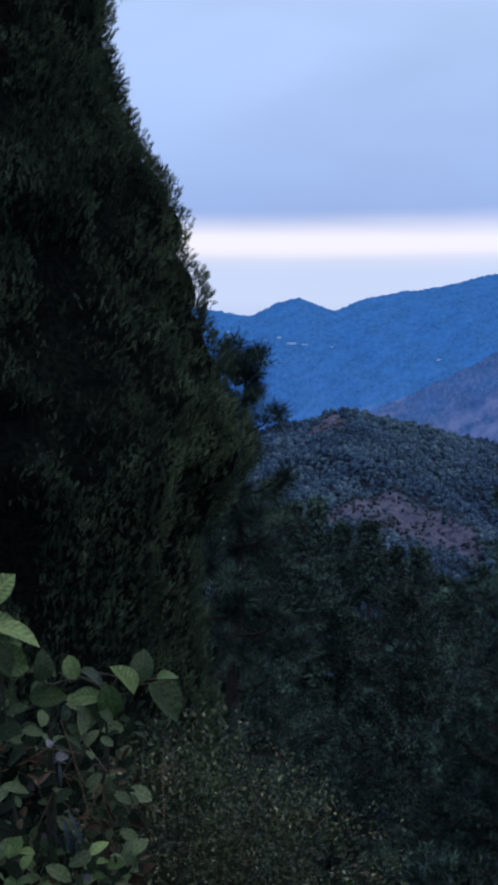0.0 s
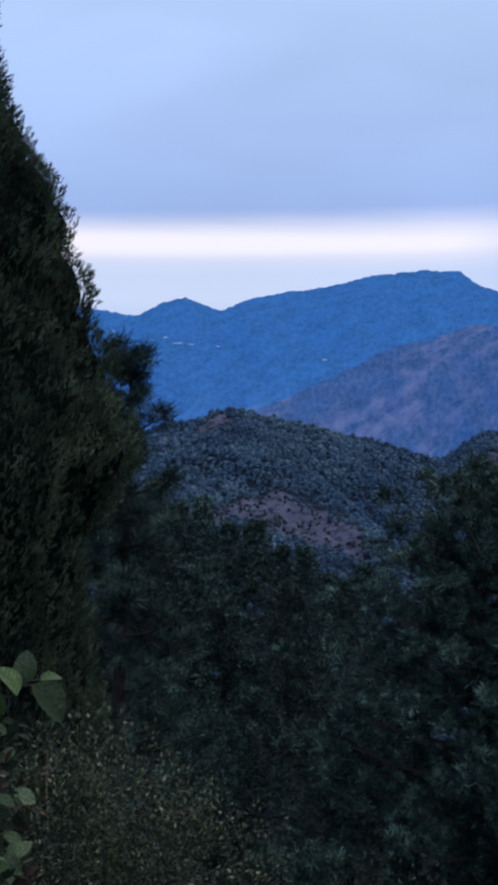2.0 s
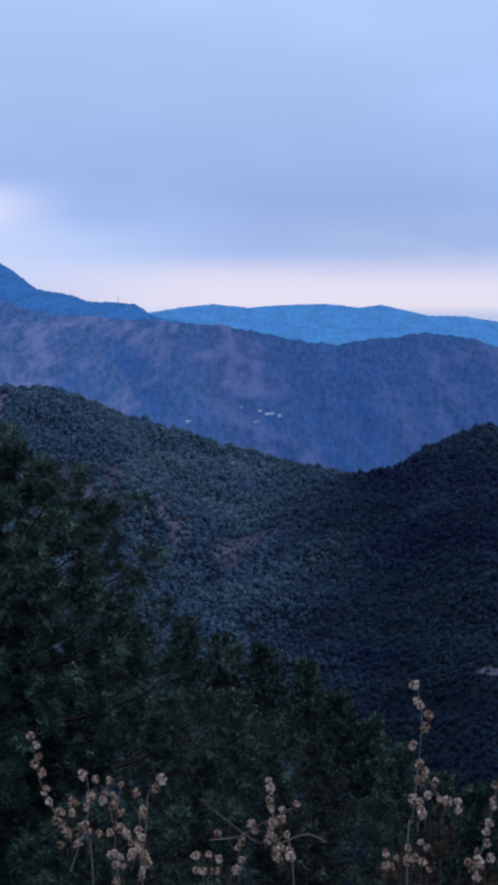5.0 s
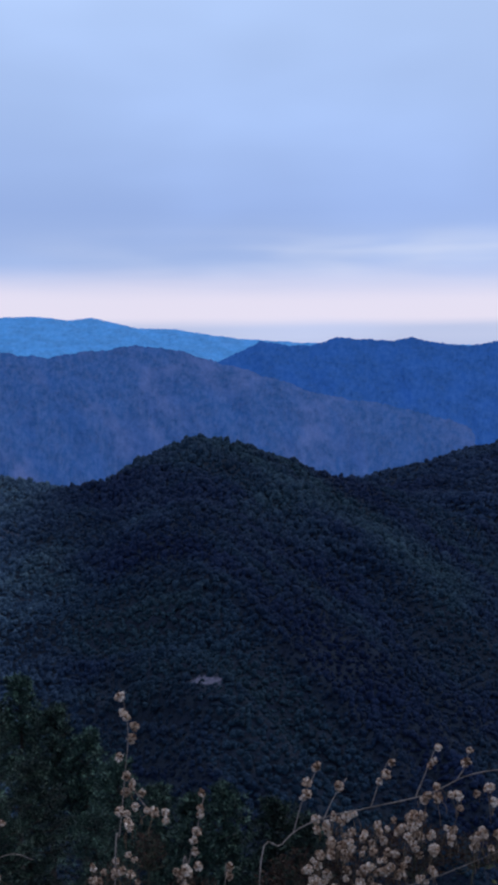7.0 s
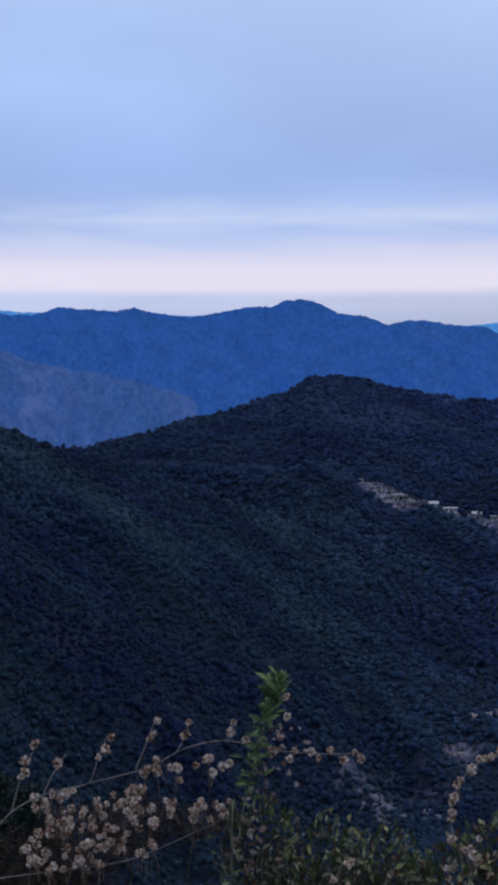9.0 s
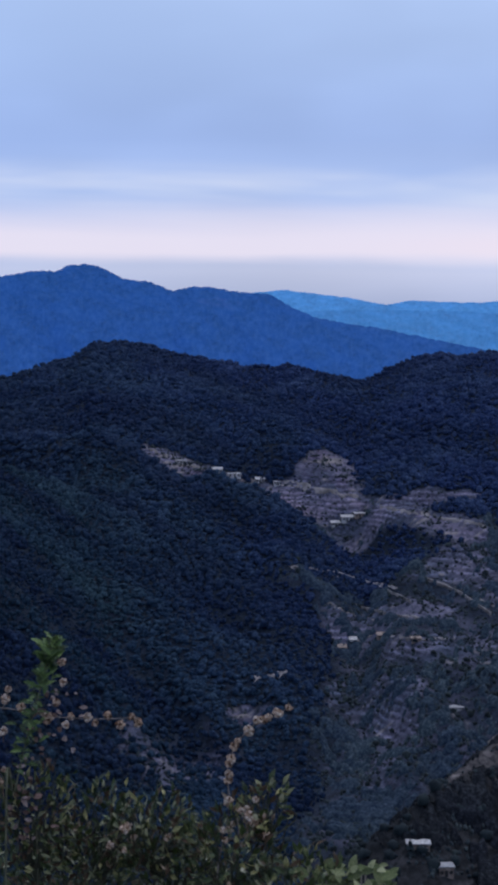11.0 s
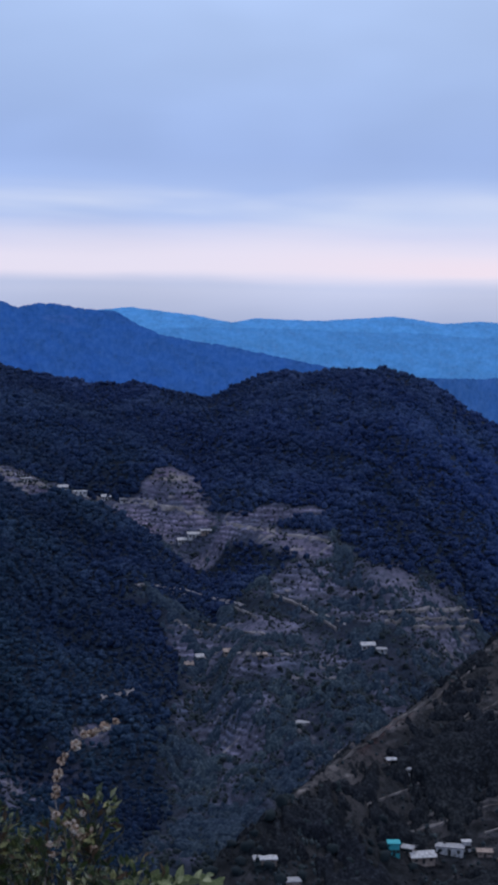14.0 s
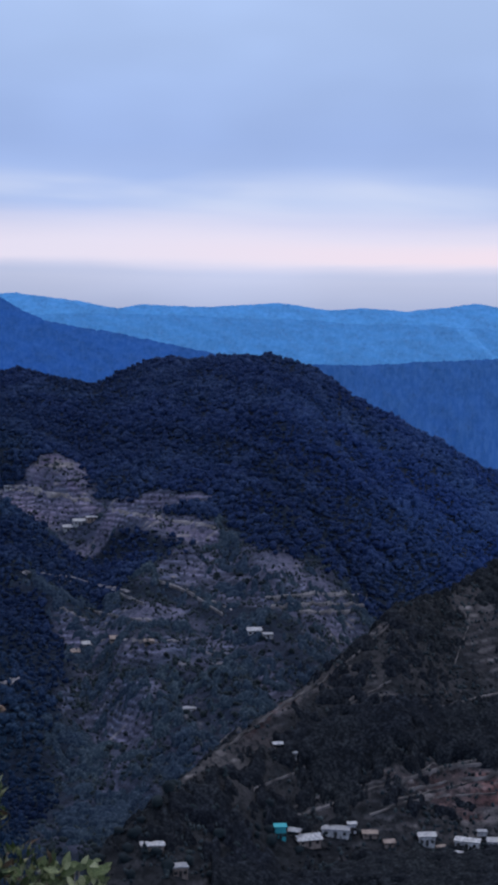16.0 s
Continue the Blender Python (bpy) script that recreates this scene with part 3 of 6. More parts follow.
def height(b, d, whose=False):
    """Height of the ground at a bearing and distance; or which hill it belongs to."""
    x, y = np.sin(np.radians(b)) * d, np.cos(np.radians(b)) * d
    z = -0.62 * np.maximum(d - 1.2, 0) + 0.25 * fbm(x * 0.8, y * 0.8, 3, 40) * np.clip(d / 3, 0, 1)
    z = np.maximum(z, -172 + 16 * fbm(x * 0.006, y * 0.006, 4, 5))
    bare = bareness(b, d)
    owner = np.full(np.shape(b), -1)
    for i, h in enumerate(HILLS):
        c = crest_z(h, b)
        away = crest_d(h, b) - d
        gully = fbm((b + (0.08 if h is HILL_E else 0.045) * d) * 0.30 + i * 7, d * 0.004, 4, 60 + i) * np.clip(np.abs(away) / 200, 0, 1) * h["fold"]
        t = c - np.where(away > 0, h["front"] * away, -h["back"] * away) + gully
        t = t + h["rough"] * 0.35 * fbm(x * 0.05, y * 0.05, 3, 20 + i)
        owner = np.where(t > z, i, owner)
        z = np.maximum(z, t)
    if whose:
        return z, owner
    step = 2.6
    k = z / step
    fr = k - np.floor(k)
    terr = (np.floor(k) + np.clip((fr - 0.72) / 0.28, 0, 1)) * step
    on = np.clip(bare * 1.6, 0, 1) * (d > 300) * (b > 40)
    return z * (1 - on) + terr * on


def riser(b, d, z):
    """Where a terrace wall stands, 0 to 1."""
    k = z / 2.6
    return ((k - np.floor(k)) > 0.70) * np.clip(bareness(b, d) * 2.0, 0, 1) * (d > 300) * (b > 40) * np.clip(0.6 + fbm(np.sin(np.radians(b)) * d * 0.05, np.cos(np.radians(b)) * d * 0.05, 3, 91) * 2.4, 0, 1)


def land(bearing, dist):
    b = radians(bearing)
    return Vector((math.sin(b) * dist, math.cos(b) * dist, float(height(np.array([float(bearing)]), np.array([float(dist)]))[0])))


def sighted(bearing, angle, start=200.0):
    """Where the line of sight at that bearing and angle meets the hills."""
    d = np.arange(start, 1400.0, 0.5)
    z = height(np.full_like(d, bearing), d)
    hit = np.nonzero(z >= EYE_Z + np.tan(radians(angle)) * d)[0]
    return land(bearing, d[hit[0]] if len(hit) else 600.0)


def sheet(bs, ds, zs):
    x, y = np.sin(np.radians(bs)) * ds, np.cos(np.radians(bs)) * ds
    v = np.stack([x, y, zs], -1).reshape(-1, 3)
    r, c = bs.shape
    i, j = np.meshgrid(np.arange(r - 1), np.arange(c - 1), indexing="ij")
    i, j = i.ravel(), j.ravel()
    return v, np.stack([i * c + j, (i + 1) * c + j, (i + 1) * c + j + 1, i * c + j + 1], 1)


def build_ground():
    cols = np.concatenate([np.arange(-180, -14, 4.0), np.arange(-14, 76, 0.25), np.arange(76, 180.1, 4.0)])
    rings = np.concatenate([[0.0], np.geomspace(0.2, 350, 96, endpoint=False), np.arange(350, 420, 3.0), np.arange(420, 960, 2.1), np.arange(960, 1400, 9.0), np.geomspace(1400, 4900, 24)])
    d, b = np.meshgrid(rings, cols, indexing="ij")
    z = height(b, d)
    v, f = sheet(b, d, z)
    me = mesh_np("ground", v, f, True)
    at = me.attributes.new("bare", "FLOAT", "POINT")
    at.data.foreach_set("value", bareness(b, d).ravel().astype(np.float32))
    at = me.attributes.new("wall", "FLOAT", "POINT")
    at.data.foreach_set("value", riser(b, d, z).ravel().astype(np.float32))
    owner = height(b, d, True)[1]
    at = me.attributes.new("spur", "FLOAT", "POINT")
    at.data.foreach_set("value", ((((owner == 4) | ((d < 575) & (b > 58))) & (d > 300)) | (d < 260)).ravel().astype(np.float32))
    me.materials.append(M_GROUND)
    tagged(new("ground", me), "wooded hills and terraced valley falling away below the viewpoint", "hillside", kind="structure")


def backdrop(name, knots, dist, slope, depth, mat, label, rough):
    """A far mountainside, folded into spurs and gullies. Returns its height by bearing and distance."""
    k = np.array(knots)

    def surface(b, d):
        c = EYE_Z + np.tan(np.radians(np.interp(b, k[:, 0], k[:, 1]))) * dist
        away = np.maximum(dist - d, 0)
        x, y = np.sin(np.radians(b)) * d, np.cos(np.radians(b)) * d
        fold = (np.abs(fbm(b * 0.55 + dist * 0.01 + d * 0.0026, d * 0.0014, 4, int(dist))) * -1.9 + 0.35) * np.clip(away / 350, 0, 1) * rough * 8
        z = c - slope * away + fold - np.maximum(d - dist, 0) * 0.8
        return z + rough * (0.45 * fbm(b * 2.2, d * 0.002, 3, 9) + 0.42 * fbm(b * 11, d * 0.004, 3, 19))

    bs = np.arange(k[0, 0], k[-1, 0], 0.06)
    ds = np.concatenate([np.linspace(dist - depth, dist, 26), [dist + 60, dist + 110]])
    d, b = np.meshgrid(ds, bs, indexing="ij")
    v, f = sheet(b, d, surface(b, d))
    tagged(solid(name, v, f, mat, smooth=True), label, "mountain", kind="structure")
    return surface


build_ground()
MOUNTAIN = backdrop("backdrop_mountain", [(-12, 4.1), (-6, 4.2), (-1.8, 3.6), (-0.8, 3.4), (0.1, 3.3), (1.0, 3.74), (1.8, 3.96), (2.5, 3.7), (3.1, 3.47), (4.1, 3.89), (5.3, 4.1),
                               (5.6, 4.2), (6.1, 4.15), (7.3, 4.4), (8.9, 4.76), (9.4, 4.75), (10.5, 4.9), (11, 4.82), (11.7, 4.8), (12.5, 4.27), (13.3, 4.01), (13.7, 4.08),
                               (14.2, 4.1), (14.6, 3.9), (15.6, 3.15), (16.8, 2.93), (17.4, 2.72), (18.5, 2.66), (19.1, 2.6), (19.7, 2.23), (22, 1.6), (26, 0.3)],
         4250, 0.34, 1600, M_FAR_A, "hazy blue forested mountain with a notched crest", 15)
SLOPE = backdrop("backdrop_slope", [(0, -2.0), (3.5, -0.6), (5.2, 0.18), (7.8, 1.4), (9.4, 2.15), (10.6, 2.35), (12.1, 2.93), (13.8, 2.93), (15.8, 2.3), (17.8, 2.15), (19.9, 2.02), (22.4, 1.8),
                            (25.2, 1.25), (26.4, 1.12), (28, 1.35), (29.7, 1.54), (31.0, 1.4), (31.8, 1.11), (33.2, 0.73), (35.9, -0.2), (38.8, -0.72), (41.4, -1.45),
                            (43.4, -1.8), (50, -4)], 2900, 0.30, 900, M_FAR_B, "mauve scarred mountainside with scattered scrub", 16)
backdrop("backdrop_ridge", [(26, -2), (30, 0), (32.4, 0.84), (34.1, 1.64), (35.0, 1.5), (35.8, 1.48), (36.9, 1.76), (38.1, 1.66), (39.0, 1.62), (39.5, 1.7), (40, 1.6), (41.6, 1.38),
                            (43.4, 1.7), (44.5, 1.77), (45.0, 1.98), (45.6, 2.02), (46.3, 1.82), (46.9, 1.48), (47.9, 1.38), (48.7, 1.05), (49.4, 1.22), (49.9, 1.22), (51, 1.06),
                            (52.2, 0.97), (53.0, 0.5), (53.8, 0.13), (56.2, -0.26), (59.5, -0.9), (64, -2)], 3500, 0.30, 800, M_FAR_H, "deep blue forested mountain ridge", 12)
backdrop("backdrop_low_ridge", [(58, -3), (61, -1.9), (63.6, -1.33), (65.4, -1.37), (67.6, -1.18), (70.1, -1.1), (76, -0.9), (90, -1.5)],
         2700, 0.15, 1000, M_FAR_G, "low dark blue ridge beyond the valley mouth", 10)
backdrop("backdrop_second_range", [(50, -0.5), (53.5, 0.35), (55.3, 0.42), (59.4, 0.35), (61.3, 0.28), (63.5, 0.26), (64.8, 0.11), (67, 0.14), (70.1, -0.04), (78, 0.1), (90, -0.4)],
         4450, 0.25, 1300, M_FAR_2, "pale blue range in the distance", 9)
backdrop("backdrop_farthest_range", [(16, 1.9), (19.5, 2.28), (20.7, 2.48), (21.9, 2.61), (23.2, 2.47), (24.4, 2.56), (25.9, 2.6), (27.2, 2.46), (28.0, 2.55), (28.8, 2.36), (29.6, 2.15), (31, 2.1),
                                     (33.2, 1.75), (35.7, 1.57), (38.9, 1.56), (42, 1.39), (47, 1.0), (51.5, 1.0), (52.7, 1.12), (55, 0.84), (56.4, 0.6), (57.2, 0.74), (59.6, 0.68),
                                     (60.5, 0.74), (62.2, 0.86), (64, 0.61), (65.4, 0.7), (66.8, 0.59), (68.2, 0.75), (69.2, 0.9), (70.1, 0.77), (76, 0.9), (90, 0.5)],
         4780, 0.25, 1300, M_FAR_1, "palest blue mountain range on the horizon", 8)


# ---------------------------------------------------------------- woods on the hills
def rock_tree(rng, rings=3, sides=6, taper=0.9):
    """A small far tree: stacked uneven tiers on a short stem."""
    v, f = [], []
    for k in range(rings):
        z0, z1 = 0.12 + k * 0.8 / rings, 0.12 + (k + 1.45) * 0.8 / rings
        r = 0.42 * (1 - taper * k / rings * 0.8)
        o = len(v)
        for s in range(sides):
            a = (s + 0.5 * k) / sides * 2 * np.pi + rng.uniform(-0.3, 0.3)
            q = r * rng.uniform(0.65, 1.2)
            v.append((math.cos(a) * q, math.sin(a) * q, z0 + rng.uniform(-0.06, 0.1)))
        v.append((rng.uniform(-0.06, 0.06), rng.uniform(-0.06, 0.06), min(z1, 1.0)))
        for s in range(sides):
            f.append((o + s, o + (s + 1) % sides, o + sides))
    return np.array(v), np.array(f)


def dome_tree(rng, sides=5):
    """A far broad-leaved crown, one unit wide and high, uneven."""
    v, f = [], []
    for k, (z, r) in enumerate(((0.05, 0.42), (0.64, 0.45))):
        for q in range(sides):
            a = (q + 0.5 * k) / sides * 2 * np.pi + rng.uniform(-0.35, 0.35)
            e = r * rng.uniform(0.65, 1.25)
            v.append((math.cos(a) * e, math.sin(a) * e, z + rng.uniform(-0.14, 0.16)))
    v.append((rng.uniform(-0.16, 0.16), rng.uniform(-0.16, 0.16), 1.0))
    for q in range(sides):
        n = (q + 1) % sides
        f += [(q, n, sides + q), (n, sides + n, sides + q), (sides + q, sides + n, 2 * sides)]
    return np.array(v), np.array(f)


def plant_woods(label, mat, b0, b1, d0, d1, spacing, size, seed, hill, conifer=0.5, low=False, gaps=-0.08):
    rng = np.random.default_rng(seed)
    area = np.radians(b1 - b0) * (d1 * d1 - d0 * d0) / 2
    n = int(area / spacing ** 2)
    d = np.sqrt(rng.uniform(d0 * d0, d1 * d1, n))
    b = rng.uniform(b0, b1, n)
    z, owner = height(b, d, True)
    z = height(b, d)
    # keep those on the near face of this hill, off the cleared ground
    mine_is = [k for k, x in enumerate(HILLS) if x is hill][0]
    on = (owner == mine_is) | ((owner < 0) & low)
    thin = fbm(b * 0.9, d * 0.03, 3, seed) * 1.0 + 0.62
    bare = bareness(b, d)
    on = on & (rng.uniform(0, 1, n) < np.clip(opened(b, d) + (mine_is == 4), 0, 1)) & (fbm(np.sin(np.radians(b)) * d * 0.04, np.cos(np.radians(b)) * d * 0.04, 4, seed + 5) > gaps)
    keep = on & (d < crest_d(hill, b) + 12) & (rng.uniform(0, 1, n) > np.clip(bare * 1.6, 0, 0.9)) & (rng.uniform(0, 1, n) < thin + 0.25)
    b, d, z = b[keep], d[keep], z[keep]
    loc = np.stack([np.sin(np.radians(b)) * d, np.cos(np.radians(b)) * d, z - 0.3], 1)
    blocks = []
    kind = rng.uniform(0, 1, len(loc)) < conifer
    for which in (True, False):
        for var in range(4):
            t = rock_tree(rng) if which else dome_tree(rng)
            mine = (kind == which) & (np.arange(len(loc)) % 4 == var)
            if mine.sum():
                s = size * (1.0 if which else 1.15)
                blocks.append(stamp(t[0], t[1], spins(rng, int(mine.sum()), s * 0.85, 0.08, (0.9, 1.4) if which else (0.45, 0.95)), loc[mine]))
    v, f = merge(blocks)
    tagged(solid("woods", v, f, mat, smooth=True), label, "woods", kind="stuff")


def crowns(x, y, size, seed):
    """Touching domes over the plane: their height, 0 to 1, and a tone for each."""
    cx, cy = np.floor(x / size).astype(np.int64), np.floor(y / size).astype(np.int64)
    best, tone = np.full(x.shape, 9.0), np.zeros(x.shape)

    def h(a, b_, k):
        q = (a * 374761393 + b_ * 668265263 + (seed + k) * 982451653) & 0x7FFFFFFF
        q = ((q ^ (q >> 13)) * 1274126177) & 0x7FFFFFFF
        return ((q ^ (q >> 16)) & 0xFFFF) / 65535.0
    for i in (-1, 0, 1):
        for j in (-1, 0, 1):
            a, b_ = cx + i, cy + j
            r = 0.75 + 0.6 * h(a, b_, 2)
            dd = np.hypot(x / size - a - h(a, b_, 0), y / size - b_ - h(a, b_, 1)) / r
            tone = np.where(dd < best, h(a, b_, 3), tone)
            best = np.minimum(best, dd)
    return np.sqrt(np.clip(1 - best * best, 0, 1)), tone


def build_forest(label, which, b0, b1, d0, d1, gap, size, seed):
    """The closed woods on some of the hills, crown beside crown, thinning out towards the cleared ground."""
    rng = np.random.default_rng(seed)
    q = np.radians([b0, b1])
    x, y = np.meshgrid(np.arange(min(0, math.sin(q[0]) * d1), math.sin(q[1]) * d1, gap), np.arange(math.cos(q[1]) * d0, d1, gap))
    x, y = x.ravel(), y.ravel()
    x, y = x + rng.uniform(-0.48, 0.48, x.size) * gap, y + rng.uniform(-0.48, 0.48, x.size) * gap
    d, b = np.hypot(x, y), np.degrees(np.arctan2(x, y))
    on = (b > b0) & (b < b1) & (d > d0) & (d < d1)
    x, y, d, b = x[on], y[on], d[on], b[on]
    z, owner = height(b, d, True)
    crest_at = np.zeros(b.shape)
    for i, h in enumerate(HILLS):
        crest_at = np.where(owner == i, crest_d(h, b), crest_at)
    crest_at = np.where(owner < 0, 1e4, crest_at)
    stand_ = np.clip(0.5 + 1.9 * fbm(x * 0.045, y * 0.045, 3, 35), 0, 1)
    room = 1.3 - 2.6 * bareness(b, d) - 1.25 * opened(b, d)
    on = np.isin(owner, which) & (d < crest_at + 22) & (rng.uniform(0, 1, d.size) < room) & (rng.uniform(0, 1, d.size) < 0.88 + 0.4 * stand_)
    # few trees where nearer hills hide the ground
    gb, gd = np.arange(b0, b1 + 0.6, 0.5), np.arange(300.0, d1 + 8, 4.0)
    hb, hd = np.meshgrid(gb, gd, indexing="ij")
    rise = np.maximum.accumulate((height(hb, hd, True)[0] - EYE_Z) / hd, axis=1)
    hid = (z + 4.5 - EYE_Z) / d < rise[np.clip(((b - b0) * 2).astype(int), 0, len(gb) - 1), np.clip(((d - 300) / 4).astype(int), 0, len(gd) - 1)]
    on = on & (~hid | (rng.uniform(0, 1, d.size) < 0.25))
    x, y, z, d, b, owner, stand_ = x[on], y[on], z[on], d[on], b[on], owner[on], stand_[on]
    n = len(x)
    wide = size * np.exp(np.clip(rng.normal(0, 0.36, n), -0.8, 0.42)) * (0.8 + 0.45 * stand_) * np.where(rng.uniform(0, 1, n) < 0.05, 1.3, 1.0) * np.clip((d / 760) ** 0.7, 0.72, 1.15)
    tall = wide * rng.uniform(0.4, 1.05, n) * np.where(owner == 3, 0.78, 1.0)
    spin = rng.uniform(0, 2 * np.pi, n)
    m = np.zeros((n, 3, 3))
    m[:, 0, 0], m[:, 0, 1], m[:, 1, 0], m[:, 1, 1], m[:, 2, 2] = np.cos(spin) * wide, -np.sin(spin) * wide, np.sin(spin) * wide, np.cos(spin) * wide, tall
    loc = np.stack([x, y, z - 0.3], 1)
    tone = np.clip(rng.normal(0.47, 0.17, n) + 0.35 * (stand_ - 0.5), 0, 1)
    # crowns low on the long slope darkened: shade put into their tone
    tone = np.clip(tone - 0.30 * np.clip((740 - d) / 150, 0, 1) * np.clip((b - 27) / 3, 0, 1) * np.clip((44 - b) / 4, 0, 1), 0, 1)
    # navy tint growing towards the broad hill: haze put into the crown colour
    navy_haze = np.clip((b - 43.5 + (d - 720) * 0.03 + 14 * fbm(b * 0.25, d * 0.008, 3, 70)) / 16, 0, 1)
    # dark bands aslant down the slopes, gully shade put into the crown colour
    band = np.clip(0.45 + 2.8 * fbm((b + 0.07 * d) * 0.42, d * 0.006, 3, 73) + 1.4 * fbm(x * 0.03, y * 0.03, 3, 74), 0, 1) * np.clip((b - 23) / 6, 0, 1) * (1 - 0.6 * navy_haze)
    # bluer, paler crowns on the two hills and the flank, also painted haze
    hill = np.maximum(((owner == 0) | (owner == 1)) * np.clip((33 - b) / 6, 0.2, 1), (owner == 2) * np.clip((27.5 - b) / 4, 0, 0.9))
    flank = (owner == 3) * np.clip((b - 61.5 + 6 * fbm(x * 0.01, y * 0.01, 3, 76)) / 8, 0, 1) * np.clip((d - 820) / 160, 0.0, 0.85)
    blocks, marks = [], []
    for var in range(6):
        tv, tf = dome_tree(rng, 4)
        mine = np.arange(n) % 6 == var
        blocks.append(stamp(tv, tf, m[mine], loc[mine]))
        marks.append(np.repeat(np.stack([tone, navy_haze, hill, band, flank], 1)[mine], len(tv), 0))
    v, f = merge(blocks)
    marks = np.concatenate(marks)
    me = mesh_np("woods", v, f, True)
    for k, mark in enumerate(("tone", "navy_haze", "hill", "band", "flank")):
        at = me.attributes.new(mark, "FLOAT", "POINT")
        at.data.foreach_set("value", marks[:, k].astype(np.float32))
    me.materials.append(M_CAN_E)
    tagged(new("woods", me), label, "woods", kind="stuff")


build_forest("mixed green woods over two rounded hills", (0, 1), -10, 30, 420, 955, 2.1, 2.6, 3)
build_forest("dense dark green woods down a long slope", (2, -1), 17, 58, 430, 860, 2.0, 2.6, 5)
build_forest("dark woods over a broad hill, blue haze in their colour", (3,), 20, 74, 560, 1160, 2.4, 3.0, 6)


def scatter_scrub(label, mat, b0, b1, d0, d1, gap, size, seed):
    """Low bushes dotted over the cleared ground, thick in some places and thin in others."""
    rng = np.random.default_rng(seed)
    n = int(np.radians(b1 - b0) * (d1 * d1 - d0 * d0) / 2 / gap ** 2)
    d, b = np.sqrt(rng.uniform(d0 * d0, d1 * d1, n)), rng.uniform(b0, b1, n)
    x, y = np.sin(np.radians(b)) * d, np.cos(np.radians(b)) * d
    on = (bareness(b, d) > 0.12) & (rng.uniform(0, 1, n) < np.clip(0.45 + 2.6 * fbm(x * 0.06, y * 0.06, 3, seed), 0.04, 1))
    b, d = b[on], d[on]
    loc = np.stack([x[on], y[on], height(b, d) - 0.1], 1)
    blocks = []
    for var in range(4):
        tv, tf = dome_tree(rng, 4)
        mine = np.arange(len(b)) % 4 == var
        blocks.append(stamp(tv, tf, spins(rng, int(mine.sum()), size, 0.08, (0.5, 1.1)), loc[mine]))
    v, f = merge(blocks)
    tagged(solid("scrub", v, f, mat, smooth=True), label, "scrub", kind="stuff")


scatter_scrub("low dark bushes on the cleared hillsides", M_SCRUB, -4, 30, 480, 940, 2.6, 1.5, 24)
scatter_scrub("low bushes over the farm terraces", M_SCRUB, 46, 74, 430, 960, 2.2, 1.5, 25)
plant_woods("scattered scrub on a grassy spur", M_SPURSCRUB, 56, 76, 330, 760, 2.7, 1.6, 7, HILL_I, 0.0)
plant_woods("grey-green bushes over the terraced valley", M_SCRUB, 52, 74, 420, 940, 2.5, 1.7, 8, HILL_F, 0.03, True)
plant_woods("dark trees dotted about the valley", M_THICKET, 52, 74, 420, 940, 4.6, 3.0, 18, HILL_F, 0.15, True, 0.0)
plant_woods("dark trees round the village", M_THICKET, 55, 73, 420, 520, 7.0, 4.2, 9, HILL_I, 0.25, False, -0.05)


